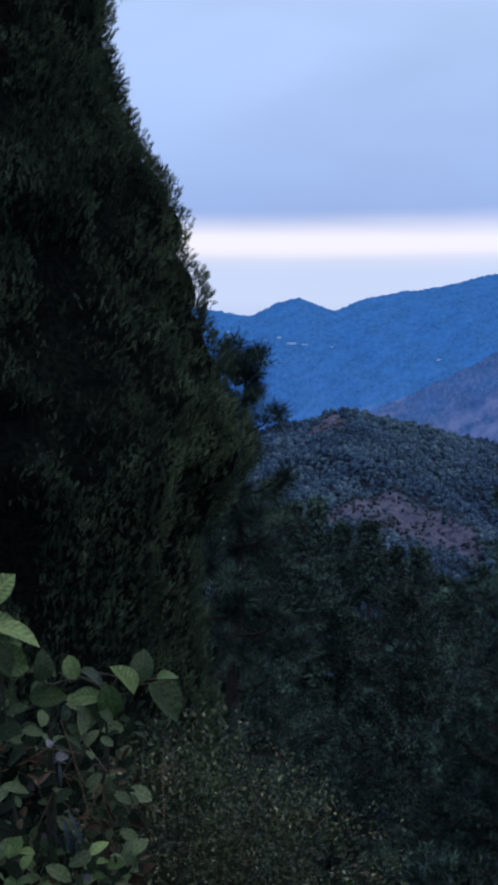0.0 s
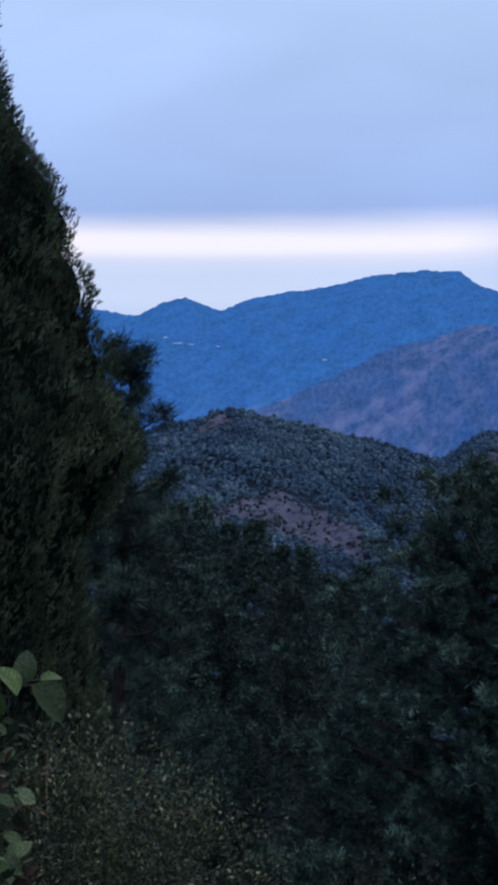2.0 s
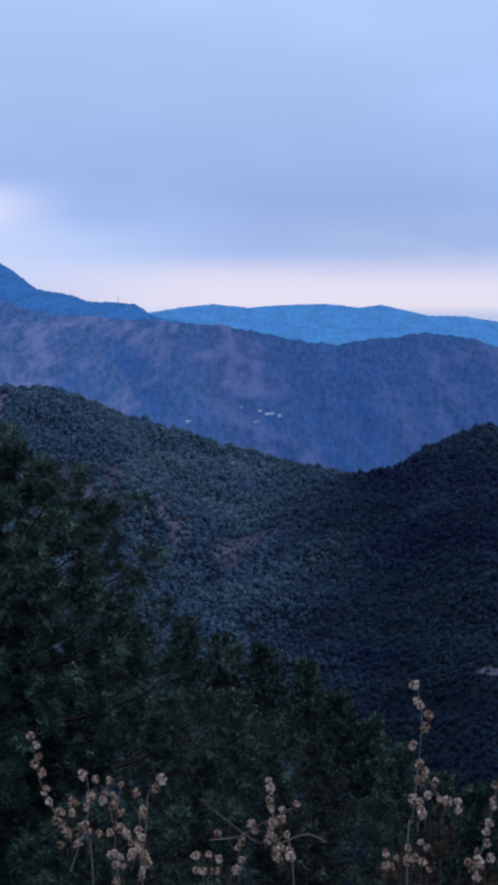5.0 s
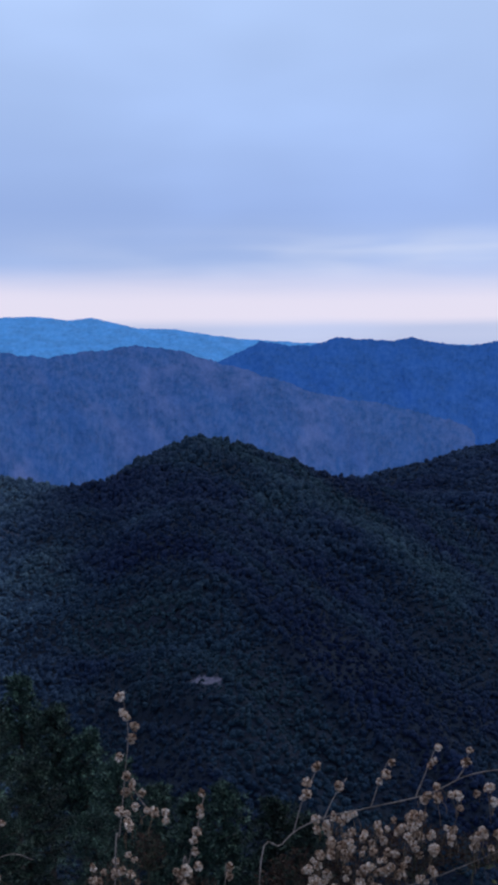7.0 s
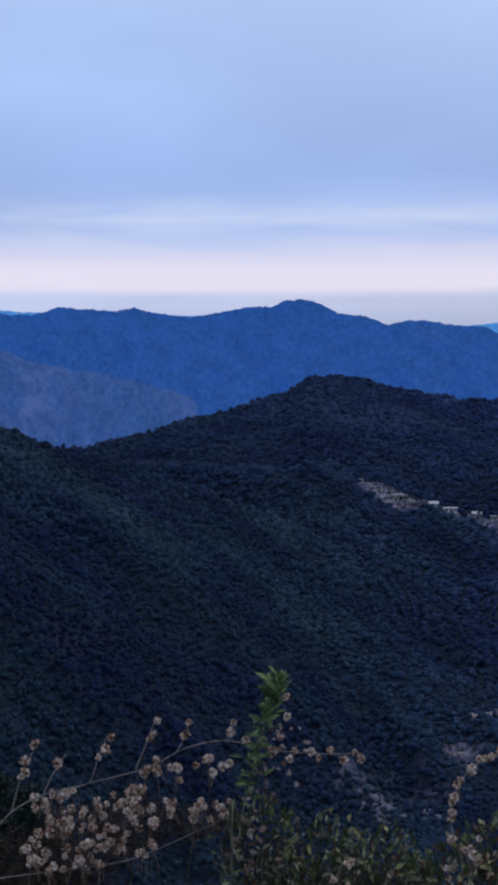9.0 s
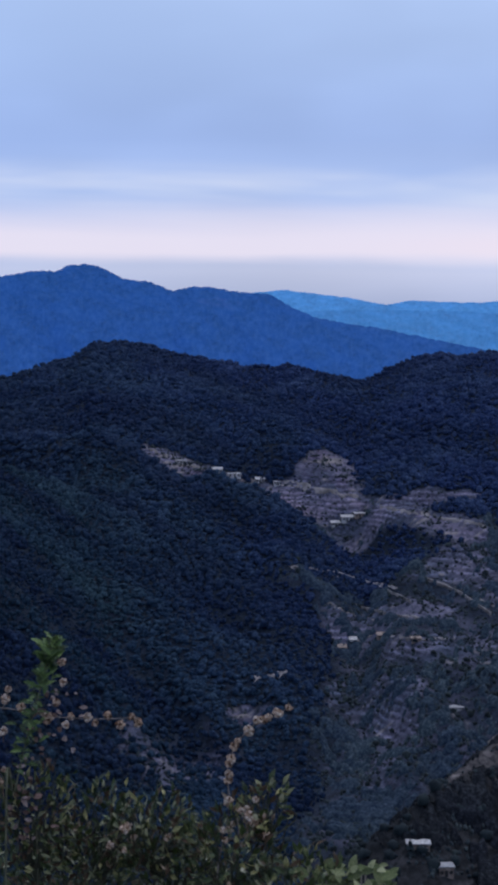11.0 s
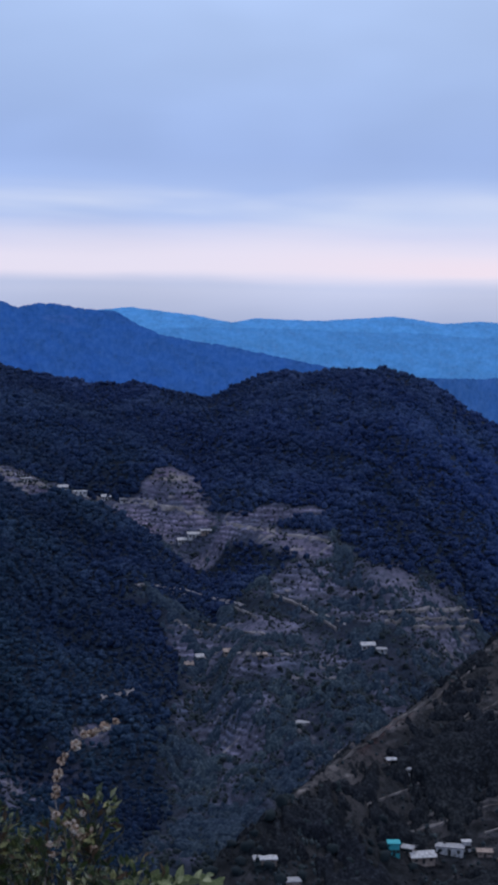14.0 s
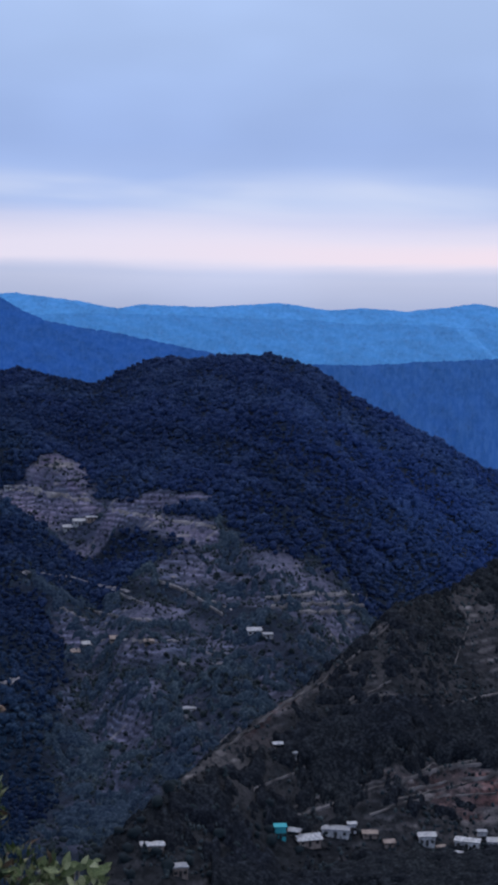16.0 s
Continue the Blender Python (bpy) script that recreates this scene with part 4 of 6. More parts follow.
def build_thickets():
    """Bramble, bushes and small trees grown together in the folds of the valley and the spur."""
    d, b = np.meshgrid(np.arange(420, 905, 1.25), np.arange(52, 74, 0.09), indexing="ij")
    z, owner = height(b, d, True)
    z = height(b, d)
    x, y = np.sin(np.radians(b)) * d, np.cos(np.radians(b)) * d
    spur = (owner == 4) | ((d < 575) & (b > 58))
    grown = 1.3 * fbm(x * 0.022, y * 0.022, 4, 81) + 1.7 * fbm(x * 0.10, y * 0.10, 3, 82) - 1.0 * bareness(b, d)
    away = crest_d(HILL_I, b) - d
    gully = np.clip(1.3 - np.abs(away - 54 - (b - 65) * 10) / 16, 0, 1) * np.clip((b - 61.5) / 2, 0, 1)
    street = 502 + (b - 62.5) * 4.8
    village = np.clip((street - 11 + 8 * fbm(b * 1.2, d * 0, 2, 83) - d) / 8, 0, 1) * np.clip((b - 59.6) / 0.5, 0, 1)
    fields = np.clip(bareness(b, d) - 0.5, 0, 1) * 1.5
    grown = np.where(spur, grown + 0.10 + 0.45 * np.clip((62.3 - b) / 1.2, 0, 1) * np.clip((away - 5) / 6, 0, 1) + 0.8 * np.maximum(gully, village) - fields, (grown + 0.16) * opened(b, d) - 0.6 * (1 - opened(b, d)))
    grown = np.where((np.abs(d - street - 1) < 9 + 7 * fbm(b * 2.0, d * 0, 2, 86)) & (b > 61.5), -0.3, grown)
    grown = np.where((np.abs(d - 466) < 12 + 9 * fbm(b * 2.0, d * 0, 2, 87)) & (b < 60), -0.3, grown)
    grown = np.where((((d - 531) / 9) ** 2 + ((b - 62.6) / 0.7) ** 2 < 1 + 1.2 * fbm(x * 0.15, y * 0.15, 2, 88)), -0.3, grown)
    grown = np.where(spur & (away < -14), -1.0, grown)
    dome, tone = crowns(x, y, 3.0, 84)
    small, t2 = crowns(x, y, 1.5, 85)
    grown = np.where(grown > -0.29, grown + 0.9 * (tone - 0.5) + 0.5 * (t2 - 0.5) * (grown < 0.3), grown)
    on = np.clip(grown * 4, -1, 1)
    high = 1.3 + 2.4 * np.maximum(gully, village) * spur + 1.2 * tone
    lift = np.where(on > 0, on * (0.3 + (0.6 * dome + 0.4 * small) * high), on * 1.5)
    v, f = sheet(b, d, z + lift)
    f = f[(on.ravel()[f] > -0.5).any(axis=1)]
    me = mesh_np("thickets", v, f, True)
    for mark, val in (("tone", tone * 0.6 + t2 * 0.4), ("spur", spur)):
        at = me.attributes.new(mark, "FLOAT", "POINT")
        at.data.foreach_set("value", val.ravel().astype(np.float32))
    me.materials.append(M_CAN_V)
    tagged(new("thickets", me), "dark tangled thickets in the folds of valley and spur", "thicket", kind="stuff")


build_thickets()


# ---------------------------------------------------------------- conifers close by
def needle_puff(rng, needles, width):
    """A brush of long needles round a twig's end: a ragged ball, fuller above, with a dark heart."""
    v, f = [], []
    for i in range(needles):
        d = rng.normal(size=3)
        d[2] = d[2] * 0.8 + 0.55
        d /= np.linalg.norm(d)
        s = np.cross(d, rng.normal(size=3))
        s *= width / (np.linalg.norm(s) + 1e-9)
        root, tip = d * rng.uniform(0.15, 0.5), d * rng.uniform(0.75, 1.1) + (0, 0, 0.1)
        off = rng.normal(0, 0.15, 3) * (1, 1, 0.7)
        o = len(v)
        v += [root * 0.6 - s + off, root * 0.6 + s + off, tip * 0.85 + off]
        f.append((o, o + 1, o + 2))
    return np.array(v), np.array(f)


def build_pine(seed, tall, wide, crown_depth, limbs, tufts, needle, label, at, width=0.035, brush=0.34, lump=0.26, dense=1.5, point=0.18):
    """A long-needled pine: stem, upswept limbs and tufts in clusters towards the limbs' ends. Its origin is its tip."""
    rng = np.random.default_rng(seed)
    tree = thing("pine_tree", at, label, "pine tree", "pines below the viewpoint")
    hs = np.linspace(-tall, -0.3, 14)
    stem = np.stack([0.15 * np.sin(hs * 0.35 + seed), 0.15 * np.cos(hs * 0.28), hs], 1)
    v, f = tube(stem, np.interp(hs, [-tall, -0.3], [0.018 * tall, 0.02]), 8)
    solid("trunk", v, f, M_BARK, tree, smooth=True)
    wood, centres, sizes = [], [], []
    for i in range(limbs):
        q = (i + rng.uniform(0, 1)) / limbs
        h = -0.35 - crown_depth * q ** 1.15
        reach = wide * (1 - math.exp(-(-h) / (point * crown_depth))) * rng.uniform(0.78, 1.05)
        a = i * 2.399 + rng.uniform(-0.3, 0.3)
        out = np.array([math.cos(a), math.sin(a), 0])
        rise = 0.30 * reach * rng.uniform(0.5, 1.2) * (0.6 + 0.8 * math.exp(h / 3))
        p = curve_path([(0, 0, h - 0.3 * reach * 0.4), out * reach * 0.5 + (0, 0, h - 0.05 * reach), out * reach + (0, 0, h + rise)], 3)
        wood.append(tube(p, np.linspace(0.03 + 0.012 * reach, 0.012, len(p)), 3))
        m = max(2, int(1 + reach * dense))
        for k in range(m):
            s = 0.10 + 0.90 * (k + rng.uniform(0.3, 1)) / m
            j = min(int(s * (len(p) - 1)), len(p) - 2)
            c = p[j] + (p[j + 1] - p[j]) * (s * (len(p) - 1) - j)
            centres.append(c + rng.normal(0, 0.08 + 0.09 * reach * s, 3) * (1, 1, 0.55))
            sizes.append(lump * rng.uniform(0.65, 1.25))
    centres.append(np.array([0, 0, -0.2]))
    sizes.append(lump * 0.7)
    wv, wf = merge(wood)
    tagged(solid("branchwork", wv, wf, M_BARK, tree), kind="stuff")
    # each clump of foliage: brushes standing out all over its upper side, darker twigs within
    c, z = np.array(centres), np.array(sizes)
    n = len(c) * tufts
    d = rng.normal(size=(n, 3)) + (0, 0, 0.4)
    d /= np.linalg.norm(d, axis=1, keepdims=True)
    zz = np.repeat(z, tufts)
    cc = np.repeat(c, tufts, 0) + d * (zz * rng.uniform(0.2, 1.0, n) ** 0.6)[:, None] * (1, 1, 0.85)
    ww = d + np.array([0, 0, 0.75])
    blocks = []
    for var in range(4):
        tv, tf = needle_puff(rng, needle, width)
        mine = np.arange(n) % 4 == var
        blocks.append(stamp(tv, tf, aims(rng, ww[mine], brush * rng.uniform(0.7, 1.25, mine.sum())), cc[mine]))
    v, f = merge(blocks)
    tagged(solid("crown", v, f, M_PINE, tree), kind="stuff")
    return tree


def stand(tree, bearing, angle, dist, grow=1.0, spin=0.0):
    """Put a copy of a pine with its tip on that line of sight."""
    p = ray_place(bearing, angle, dist)
    return copy_thing(tree, Matrix.Translation(p) @ Matrix.Rotation(spin, 4, "Z") @ Matrix.Scale(grow, 4))


big_pine = build_pine(11, 24, 5.7, 14, 150, 10, 30, "broad dome-crowned pine with dark green needle tufts", ray_place(13.5, -1.75, 38), 0.055, 0.29, 0.32, 2.1, 0.21)
slim_pine = build_pine(12, 30, 2.6, 7.0, 40, 10, 11, "dark slender pine on the slope below", ray_place(5.6, -6.5, 62), 0.09, 0.33, 0.46, 1.5, 0.34)
small_pine = build_pine(13, 30, 2.6, 7.0, 40, 8, 7, "dark pine in the wood farther down the slope", ray_place(-2.6, -3.0, 140), 0.15, 0.45, 0.54, 1.25, 0.34)
PINES = [(3.25, -7.0, 75, 0.8, 1), (2.0, -5.8, 84, 0.8, 2), (0.6, -4.6, 70, 1.0, 3), (8.6, -8.4, 52, 0.8, 4), (1.0, -9.0, 48, 0.75, 5),
         (4.2, -10.2, 46, 0.75, 6), (7.4, -11.2, 40, 0.7, 7), (9.9, -8.0, 60, 0.9, 8)]
for i in range(11):
    q = i / 10
    PINES.append((-1.2 + q * 9.2, -2.2 - 3.9 * q ** 1.4 - 0.5 * (i % 2), 135 + 9 * (i % 3), 1.0 + 0.1 * (i % 2), i * 1.7))
PINES += [(18.6, -8.6, 70, 0.8, 2.0), (20.9, -8.7, 105, 0.9, 0.4), (22.3, -9.3, 110, 1.0, 1.1), (23.7, -9.7, 108, 1.0, 2.2), (25.2, -10.2, 112, 1.0, 3.0),
          (22.2, -11.4, 66, 0.85, 3.3), (23.9, -12.2, 60, 0.8, 4.4), (26.4, -11.3, 105, 1.0, 4.6), (27.6, -12.2, 104, 1.0, 5.0), (28.7, -13.2, 100, 0.95, 5.6),
          (25.6, -13.2, 46, 0.7, 0.9), (27.9, -15.0, 42, 0.6, 1.9), (24.2, -14.2, 44, 0.7, 2.8), (30.2, -14.2, 96, 0.9, 0.2), (31.4, -14.5, 92, 0.9, 3.9), (32.6, -14.2, 90, 0.9, 1.2),
          (34.4, -14.7, 86, 0.9, 2.1), (35.6, -15.3, 84, 0.9, 0.7), (20.2, -11.5, 52, 0.7, 5.2), (21.5, -13.5, 48, 0.7, 0.3)]
rng_p = np.random.default_rng(17)
for e, d, step in ((-5.6, 110, 2.0), (-7.6, 88, 2.1), (-9.3, 72, 2.4), (-11.2, 58, 2.8), (-13.2, 50, 3.0), (-15.4, 43, 3.4)):
    for b in np.arange(-2.6, 30.0 if d > 55 else 11.0, step):
        if not (b > 4 and e > -6) and not (10.3 < b < 17.5 and e > -12) and not (b > 17 and e > -8.5 - 0.42 * (b - 17)):
            PINES.append((float(b + rng_p.uniform(-0.8, 0.8)), e + float(rng_p.uniform(-0.8, 0.8)), d * float(rng_p.uniform(0.93, 1.07)), float(rng_p.uniform(0.7, 1.1)), float(rng_p.uniform(0, 6))))
for b, e, d, g, s in PINES:
    stand(slim_pine if d < 62 else small_pine, b, e, d, g, s)
near_pine = build_pine(14, 15, 1.15, 13.5, 84, 5, 85, "pine with soft brushes of needles beside the cypress", ray_place(-0.5, 2.7, 21), 0.018, 0.27, 0.10, 2.4)


CYPRESS_OUT = ((0, 2, 4.2, 5.4, 5.75, 6.2, 6.6, 7.2, 7.65, 8.15, 8.65, 8.95, 9.5, 10.4, 15.5),
               (0.06, 0.74, 1.54, 1.80, 2.06, 2.19, 2.21, 2.40, 2.61, 2.68, 2.58, 2.42, 2.42, 2.56, 2.60))


def tufting(a, h):
    a = np.where(a > np.pi, a - 2 * np.pi, a)
    return fbm(a * 4.2 + 0.5 * h, h * 1.5, 2, 78) + 0.45 * fbm(a * 11.0, h * 3.4, 2, 79)


def billow(a, h):
    """How a dense crown swells and draws in round its stem, in clumps."""
    return 0.955 + 0.10 * fbm(np.cos(a) * 1.5 + 5, np.sin(a) * 1.5 + h * 0.75, 2, 77) + 0.24 * np.clip(tufting(a, h), -0.25, 0.3)


def spray_fan(rng, leaves, wide):
    """A flat, forked spray of scale leaves, one unit long, along +z."""
    v, f = [], []
    for k in range(leaves):
        t = (k + 0.5) / leaves
        lean = (-1) ** k * rng.uniform(0.25, 0.6)
        foot = np.array([rng.normal(0, 0.04), rng.normal(0, 0.03), 0.75 * t - 0.05])
        g = np.array([math.sin(lean), rng.normal(0, 0.22), math.cos(lean)]) * rng.uniform(0.30, 0.48)
        side = np.cross(g, (0, 1, 0.2))
        side *= wide / np.linalg.norm(side)
        o = len(v)
        v += [foot - side, foot + side, foot + g]
        f.append((o, o + 1, o + 2))
    return np.array(v), np.array(f)


def build_cypress(at, foot, label):
    """A dense cypress: stem, a dark core sheet for the shade inside, and upswept plumes of small sprays with dark gaps
    between; its origin is its tip.
    """
    rng = np.random.default_rng(21)
    tree = thing("cypress_tree", at, label, "cypress tree")
    hs = np.linspace(-foot, -0.5, 12)
    v, f = tube(np.stack([0 * hs, 0 * hs, hs], 1), np.interp(hs, [-foot, -0.5], [0.28, 0.03]), 10)
    solid("trunk", v, f, M_BARK, tree, smooth=True)
    n = 110000
    h = -0.1 - (foot - 3.0) * rng.uniform(0, 1, n) ** 0.7
    a = np.where(rng.uniform(0, 1, n) < 0.72, rng.uniform(-2.6, 0.7, n), rng.uniform(0, 2 * np.pi, n))
    keep = tufting(a, h) + rng.normal(0, 0.08, n) > -0.13
    h, a = h[keep], a[keep]
    n = len(h)
    out = np.interp(-h, *CYPRESS_OUT) * billow(a, h) - 0.05 + 0.09 * rng.uniform(0, 1, n) ** 2
    p = np.stack([np.cos(a) * out, np.sin(a) * out, h], 1)
    aim = np.stack([np.cos(a) * 0.55, np.sin(a) * 0.55, np.full(n, 0.9)], 1) + rng.normal(0, 0.30, (n, 3))
    blocks = []
    for var in range(4):
        tv, tf = spray_fan(rng, 6, 0.065)
        mine = np.arange(n) % 4 == var
        blocks.append(stamp(tv, tf, aims(rng, aim[mine], 0.070 * rng.uniform(0.6, 1.4, mine.sum())), p[mine]))
    v, f = merge(blocks)
    tagged(solid("crown", v, f, M_CEDAR, tree), kind="stuff")
    # dark sheet behind the sprays: gap shade in its colour, and nothing shows through
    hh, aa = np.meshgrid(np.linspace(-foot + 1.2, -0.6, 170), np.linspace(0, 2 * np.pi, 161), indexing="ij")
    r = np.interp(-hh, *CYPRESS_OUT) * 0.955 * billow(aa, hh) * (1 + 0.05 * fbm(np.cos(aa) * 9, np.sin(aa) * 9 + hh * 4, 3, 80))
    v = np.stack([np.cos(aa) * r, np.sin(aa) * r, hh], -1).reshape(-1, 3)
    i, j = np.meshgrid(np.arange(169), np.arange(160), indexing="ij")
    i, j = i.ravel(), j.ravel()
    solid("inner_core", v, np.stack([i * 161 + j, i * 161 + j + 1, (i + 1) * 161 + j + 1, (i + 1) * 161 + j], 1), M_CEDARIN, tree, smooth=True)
    return tree


build_cypress(ray_place(-11.2, 29, 14), 15.5, "tall dense dark green cypress with a ragged outline")


# ---------------------------------------------------------------- plants at the viewpoint
def from_eye(eye, bearing, angle, dist):
    """The point that far along a line of sight from an eye place."""
    p = ray_place(bearing, angle, dist * math.cos(radians(angle)))
    return np.array([p.x + eye[0], p.y + eye[1], p.z + eye[2]])


M_SMALL = leafy("small_leaf", (0.008, 0.017, 0.006), (0.028, 0.046, 0.014), (0.15, 0.19, 0.065), 0.5, 0.2, 4.0, 0.5)
M_YELLOW = leafy("yellowing_leaf", (0.012, 0.024, 0.006), (0.055, 0.080, 0.018), (0.62, 0.52, 0.22), 0.5, 0.25, 6.0, 0.5)
M_DRY = leafy("dry_leaf", (0.022, 0.012, 0.007), (0.085, 0.050, 0.028), (0.42, 0.31, 0.22), 0.75, 0.2, 6.0)


def own_tone(name, dark, mid, pale, rough, thin, spec=0.4, veins=0.0):
    """A colour for each object, with veins and blotches."""
    m, n = material(name)
    who = n.add("ShaderNodeObjectInfo").outputs["Random"]
    c = n.ramp(who, [(0.0, dark), (0.5, mid), (1.0, pale)])
    tc = n.add("ShaderNodeTexCoord").outputs["Object"]
    f = n.noise(tc, 7.0, 5.0, 0.6)
    c = n.mix(n.step(f, 0.35, 0.7), n.mix(1.0, c, (0.55, 0.58, 0.55, 1), "MULTIPLY"), c)
    s = n.add("ShaderNodeSeparateXYZ")
    n.put(s.inputs[0], tc)
    across = n.math("ABSOLUTE", s.outputs[0])
    rib = n.math("SINE", n.math("MULTIPLY", n.math("SUBTRACT", s.outputs[1], n.math("MULTIPLY", across, 0.75)), 52.0))
    vein = n.math("MAXIMUM", n.step(rib, 0.45, 0.95), n.step(across, 0.03, 0.012))
    c = n.mix(n.math("MULTIPLY", vein, veins), c, n.mix(1.0, c, (2.1, 2.0, 2.0, 1), "MULTIPLY"))
    finish(n, c, rough, f, 0.4, 0.05, spec, thin=thin)
    return m


M_BIGLEAF = own_tone("big_green_leaf", (0.014, 0.034, 0.008), (0.048, 0.098, 0.022), (0.21, 0.30, 0.10), 0.42, 0.2, 0.35, 0.6)
M_OLDLEAF = own_tone("shaded_leaf", (0.007, 0.014, 0.008), (0.026, 0.046, 0.024), (0.20, 0.26, 0.135), 0.6, 0.15, 0.12, 0.5)
M_STRIP = own_tone("bleached_hanging_leaf", (0.012, 0.022, 0.024), (0.035, 0.055, 0.060), (0.11, 0.145, 0.150), 0.6, 0.2, 0.3, 0.2)
M_RUST = own_tone("curled_dead_leaf", (0.022, 0.010, 0.006), (0.060, 0.032, 0.017), (0.26, 0.20, 0.14), 0.8, 0.15, 0.2, 0.2)
M_PINKDRY = own_tone("pinkish_dry_leaf", (0.16, 0.09, 0.075), (0.33, 0.22, 0.20), (0.55, 0.44, 0.42), 0.8, 0.2, 0.2, 0.2)
M_SILVER = leafy("silver_leaf_tip", (0.02, 0.03, 0.032), (0.08, 0.10, 0.105), (0.55, 0.60, 0.64), 0.5, 0.2, 6.0)
M_BROWN = leafy("russet_tangle", (0.012, 0.006, 0.005), (0.045, 0.022, 0.016), (0.17, 0.10, 0.07), 0.85, 0.1, 6.0)
M_TIP = leafy("pale_leaf_tip", (0.12, 0.13, 0.05), (0.30, 0.29, 0.16), (0.62, 0.58, 0.42), 0.5, 0.2, 6.0)


def head_paint():
    """Dry seed heads: pale papery cups among brown ones, with dark mouths."""
    m, n = material("dried_flower_head")
    who = n.add("ShaderNodeObjectInfo").outputs["Random"]
    t = n.math("ADD", n.math("MULTIPLY", island(n), 0.75), n.math("MULTIPLY", who, 0.35))
    c = n.ramp(t, [(0.0, (0.045, 0.022, 0.015)), (0.35, (0.27, 0.155, 0.10)), (0.65, (0.66, 0.49, 0.37)), (1.0, (0.95, 0.85, 0.76))])
    tc = n.add("ShaderNodeTexCoord").outputs["Object"]
    f = n.noise(tc, 3.0, 4.0, 0.6)
    c = n.mix(n.step(f, 0.35, 0.6), n.mix(1.0, c, (0.42, 0.36, 0.33, 1), "MULTIPLY"), c)
    finish(n, c, 0.85, f, 0.4, 0.05, 0.15, thin=0.1)
    return m


M_HEAD = head_paint()
M_PAPER = own_tone("papery_dead_leaf", (0.02, 0.02, 0.024), (0.07, 0.065, 0.075), (0.40, 0.39, 0.44), 0.7, 0.3, 0.3)


def blade(wide, bend, fold, rows=6):
    """A leaf along +y, one unit long, folded at its midrib and curling down."""
    v, f = [], []
    for i in range(rows + 1):
        t = i / rows
        half = wide * 0.5 * math.sin(math.pi * t ** 0.95) ** 0.62 + 0.004
        y, z = t * (1 - 0.12 * bend * t), -bend * t * t * 0.5
        v += [(-half, y, z + fold * half), (0, y, z), (half, y, z + fold * half)]
    for i in range(rows):
        a = i * 3
        for s in (0, 1):
            f += [(a + s, a + s + 1, a + s + 4), (a + s, a + s + 4, a + s + 3)]
    return np.array(v), np.array(f)


def leaf_mesh(name, mat, *shape):
    v, f = blade(*shape)
    me = mesh_np(name, v, f, True)
    me.materials.append(mat)
    return me


def leaf_pose(at, tip, normal, size):
    y = Vector(tip).normalized()
    x = y.cross(Vector(normal)).normalized()
    z = x.cross(y)
    m = Matrix((x, y, z)).transposed().to_4x4()
    return Matrix.Translation(at) @ m @ Matrix.Scale(size, 4)


def side_of(bearing):
    b = radians(bearing)
    return np.array([math.cos(b), -math.sin(b), 0]), np.array([math.sin(b), math.cos(b), 0])


def rooted(place):
    d = math.hypot(place[0], place[1])
    return Vector((place[0], place[1], float(height(np.array([math.degrees(math.atan2(place[0], place[1]))]), np.array([d]))[0]) - 0.05))


def stems(tree, paths, r0, r1, mat, name="stem"):
    for p in paths:
        v, f = tube(curve_path(p, 6), np.linspace(r0, r1, (len(p) - 1) * 6 + 1), 6)
        solid(name, v - np.array(tree.location), f, mat, tree, smooth=True)


M_DARKSTEM = plain("green_stem", (0.02, 0.025, 0.015), (0.06, 0.06, 0.04), 30.0, 0.8, 0.3, 0.3, 0.002)


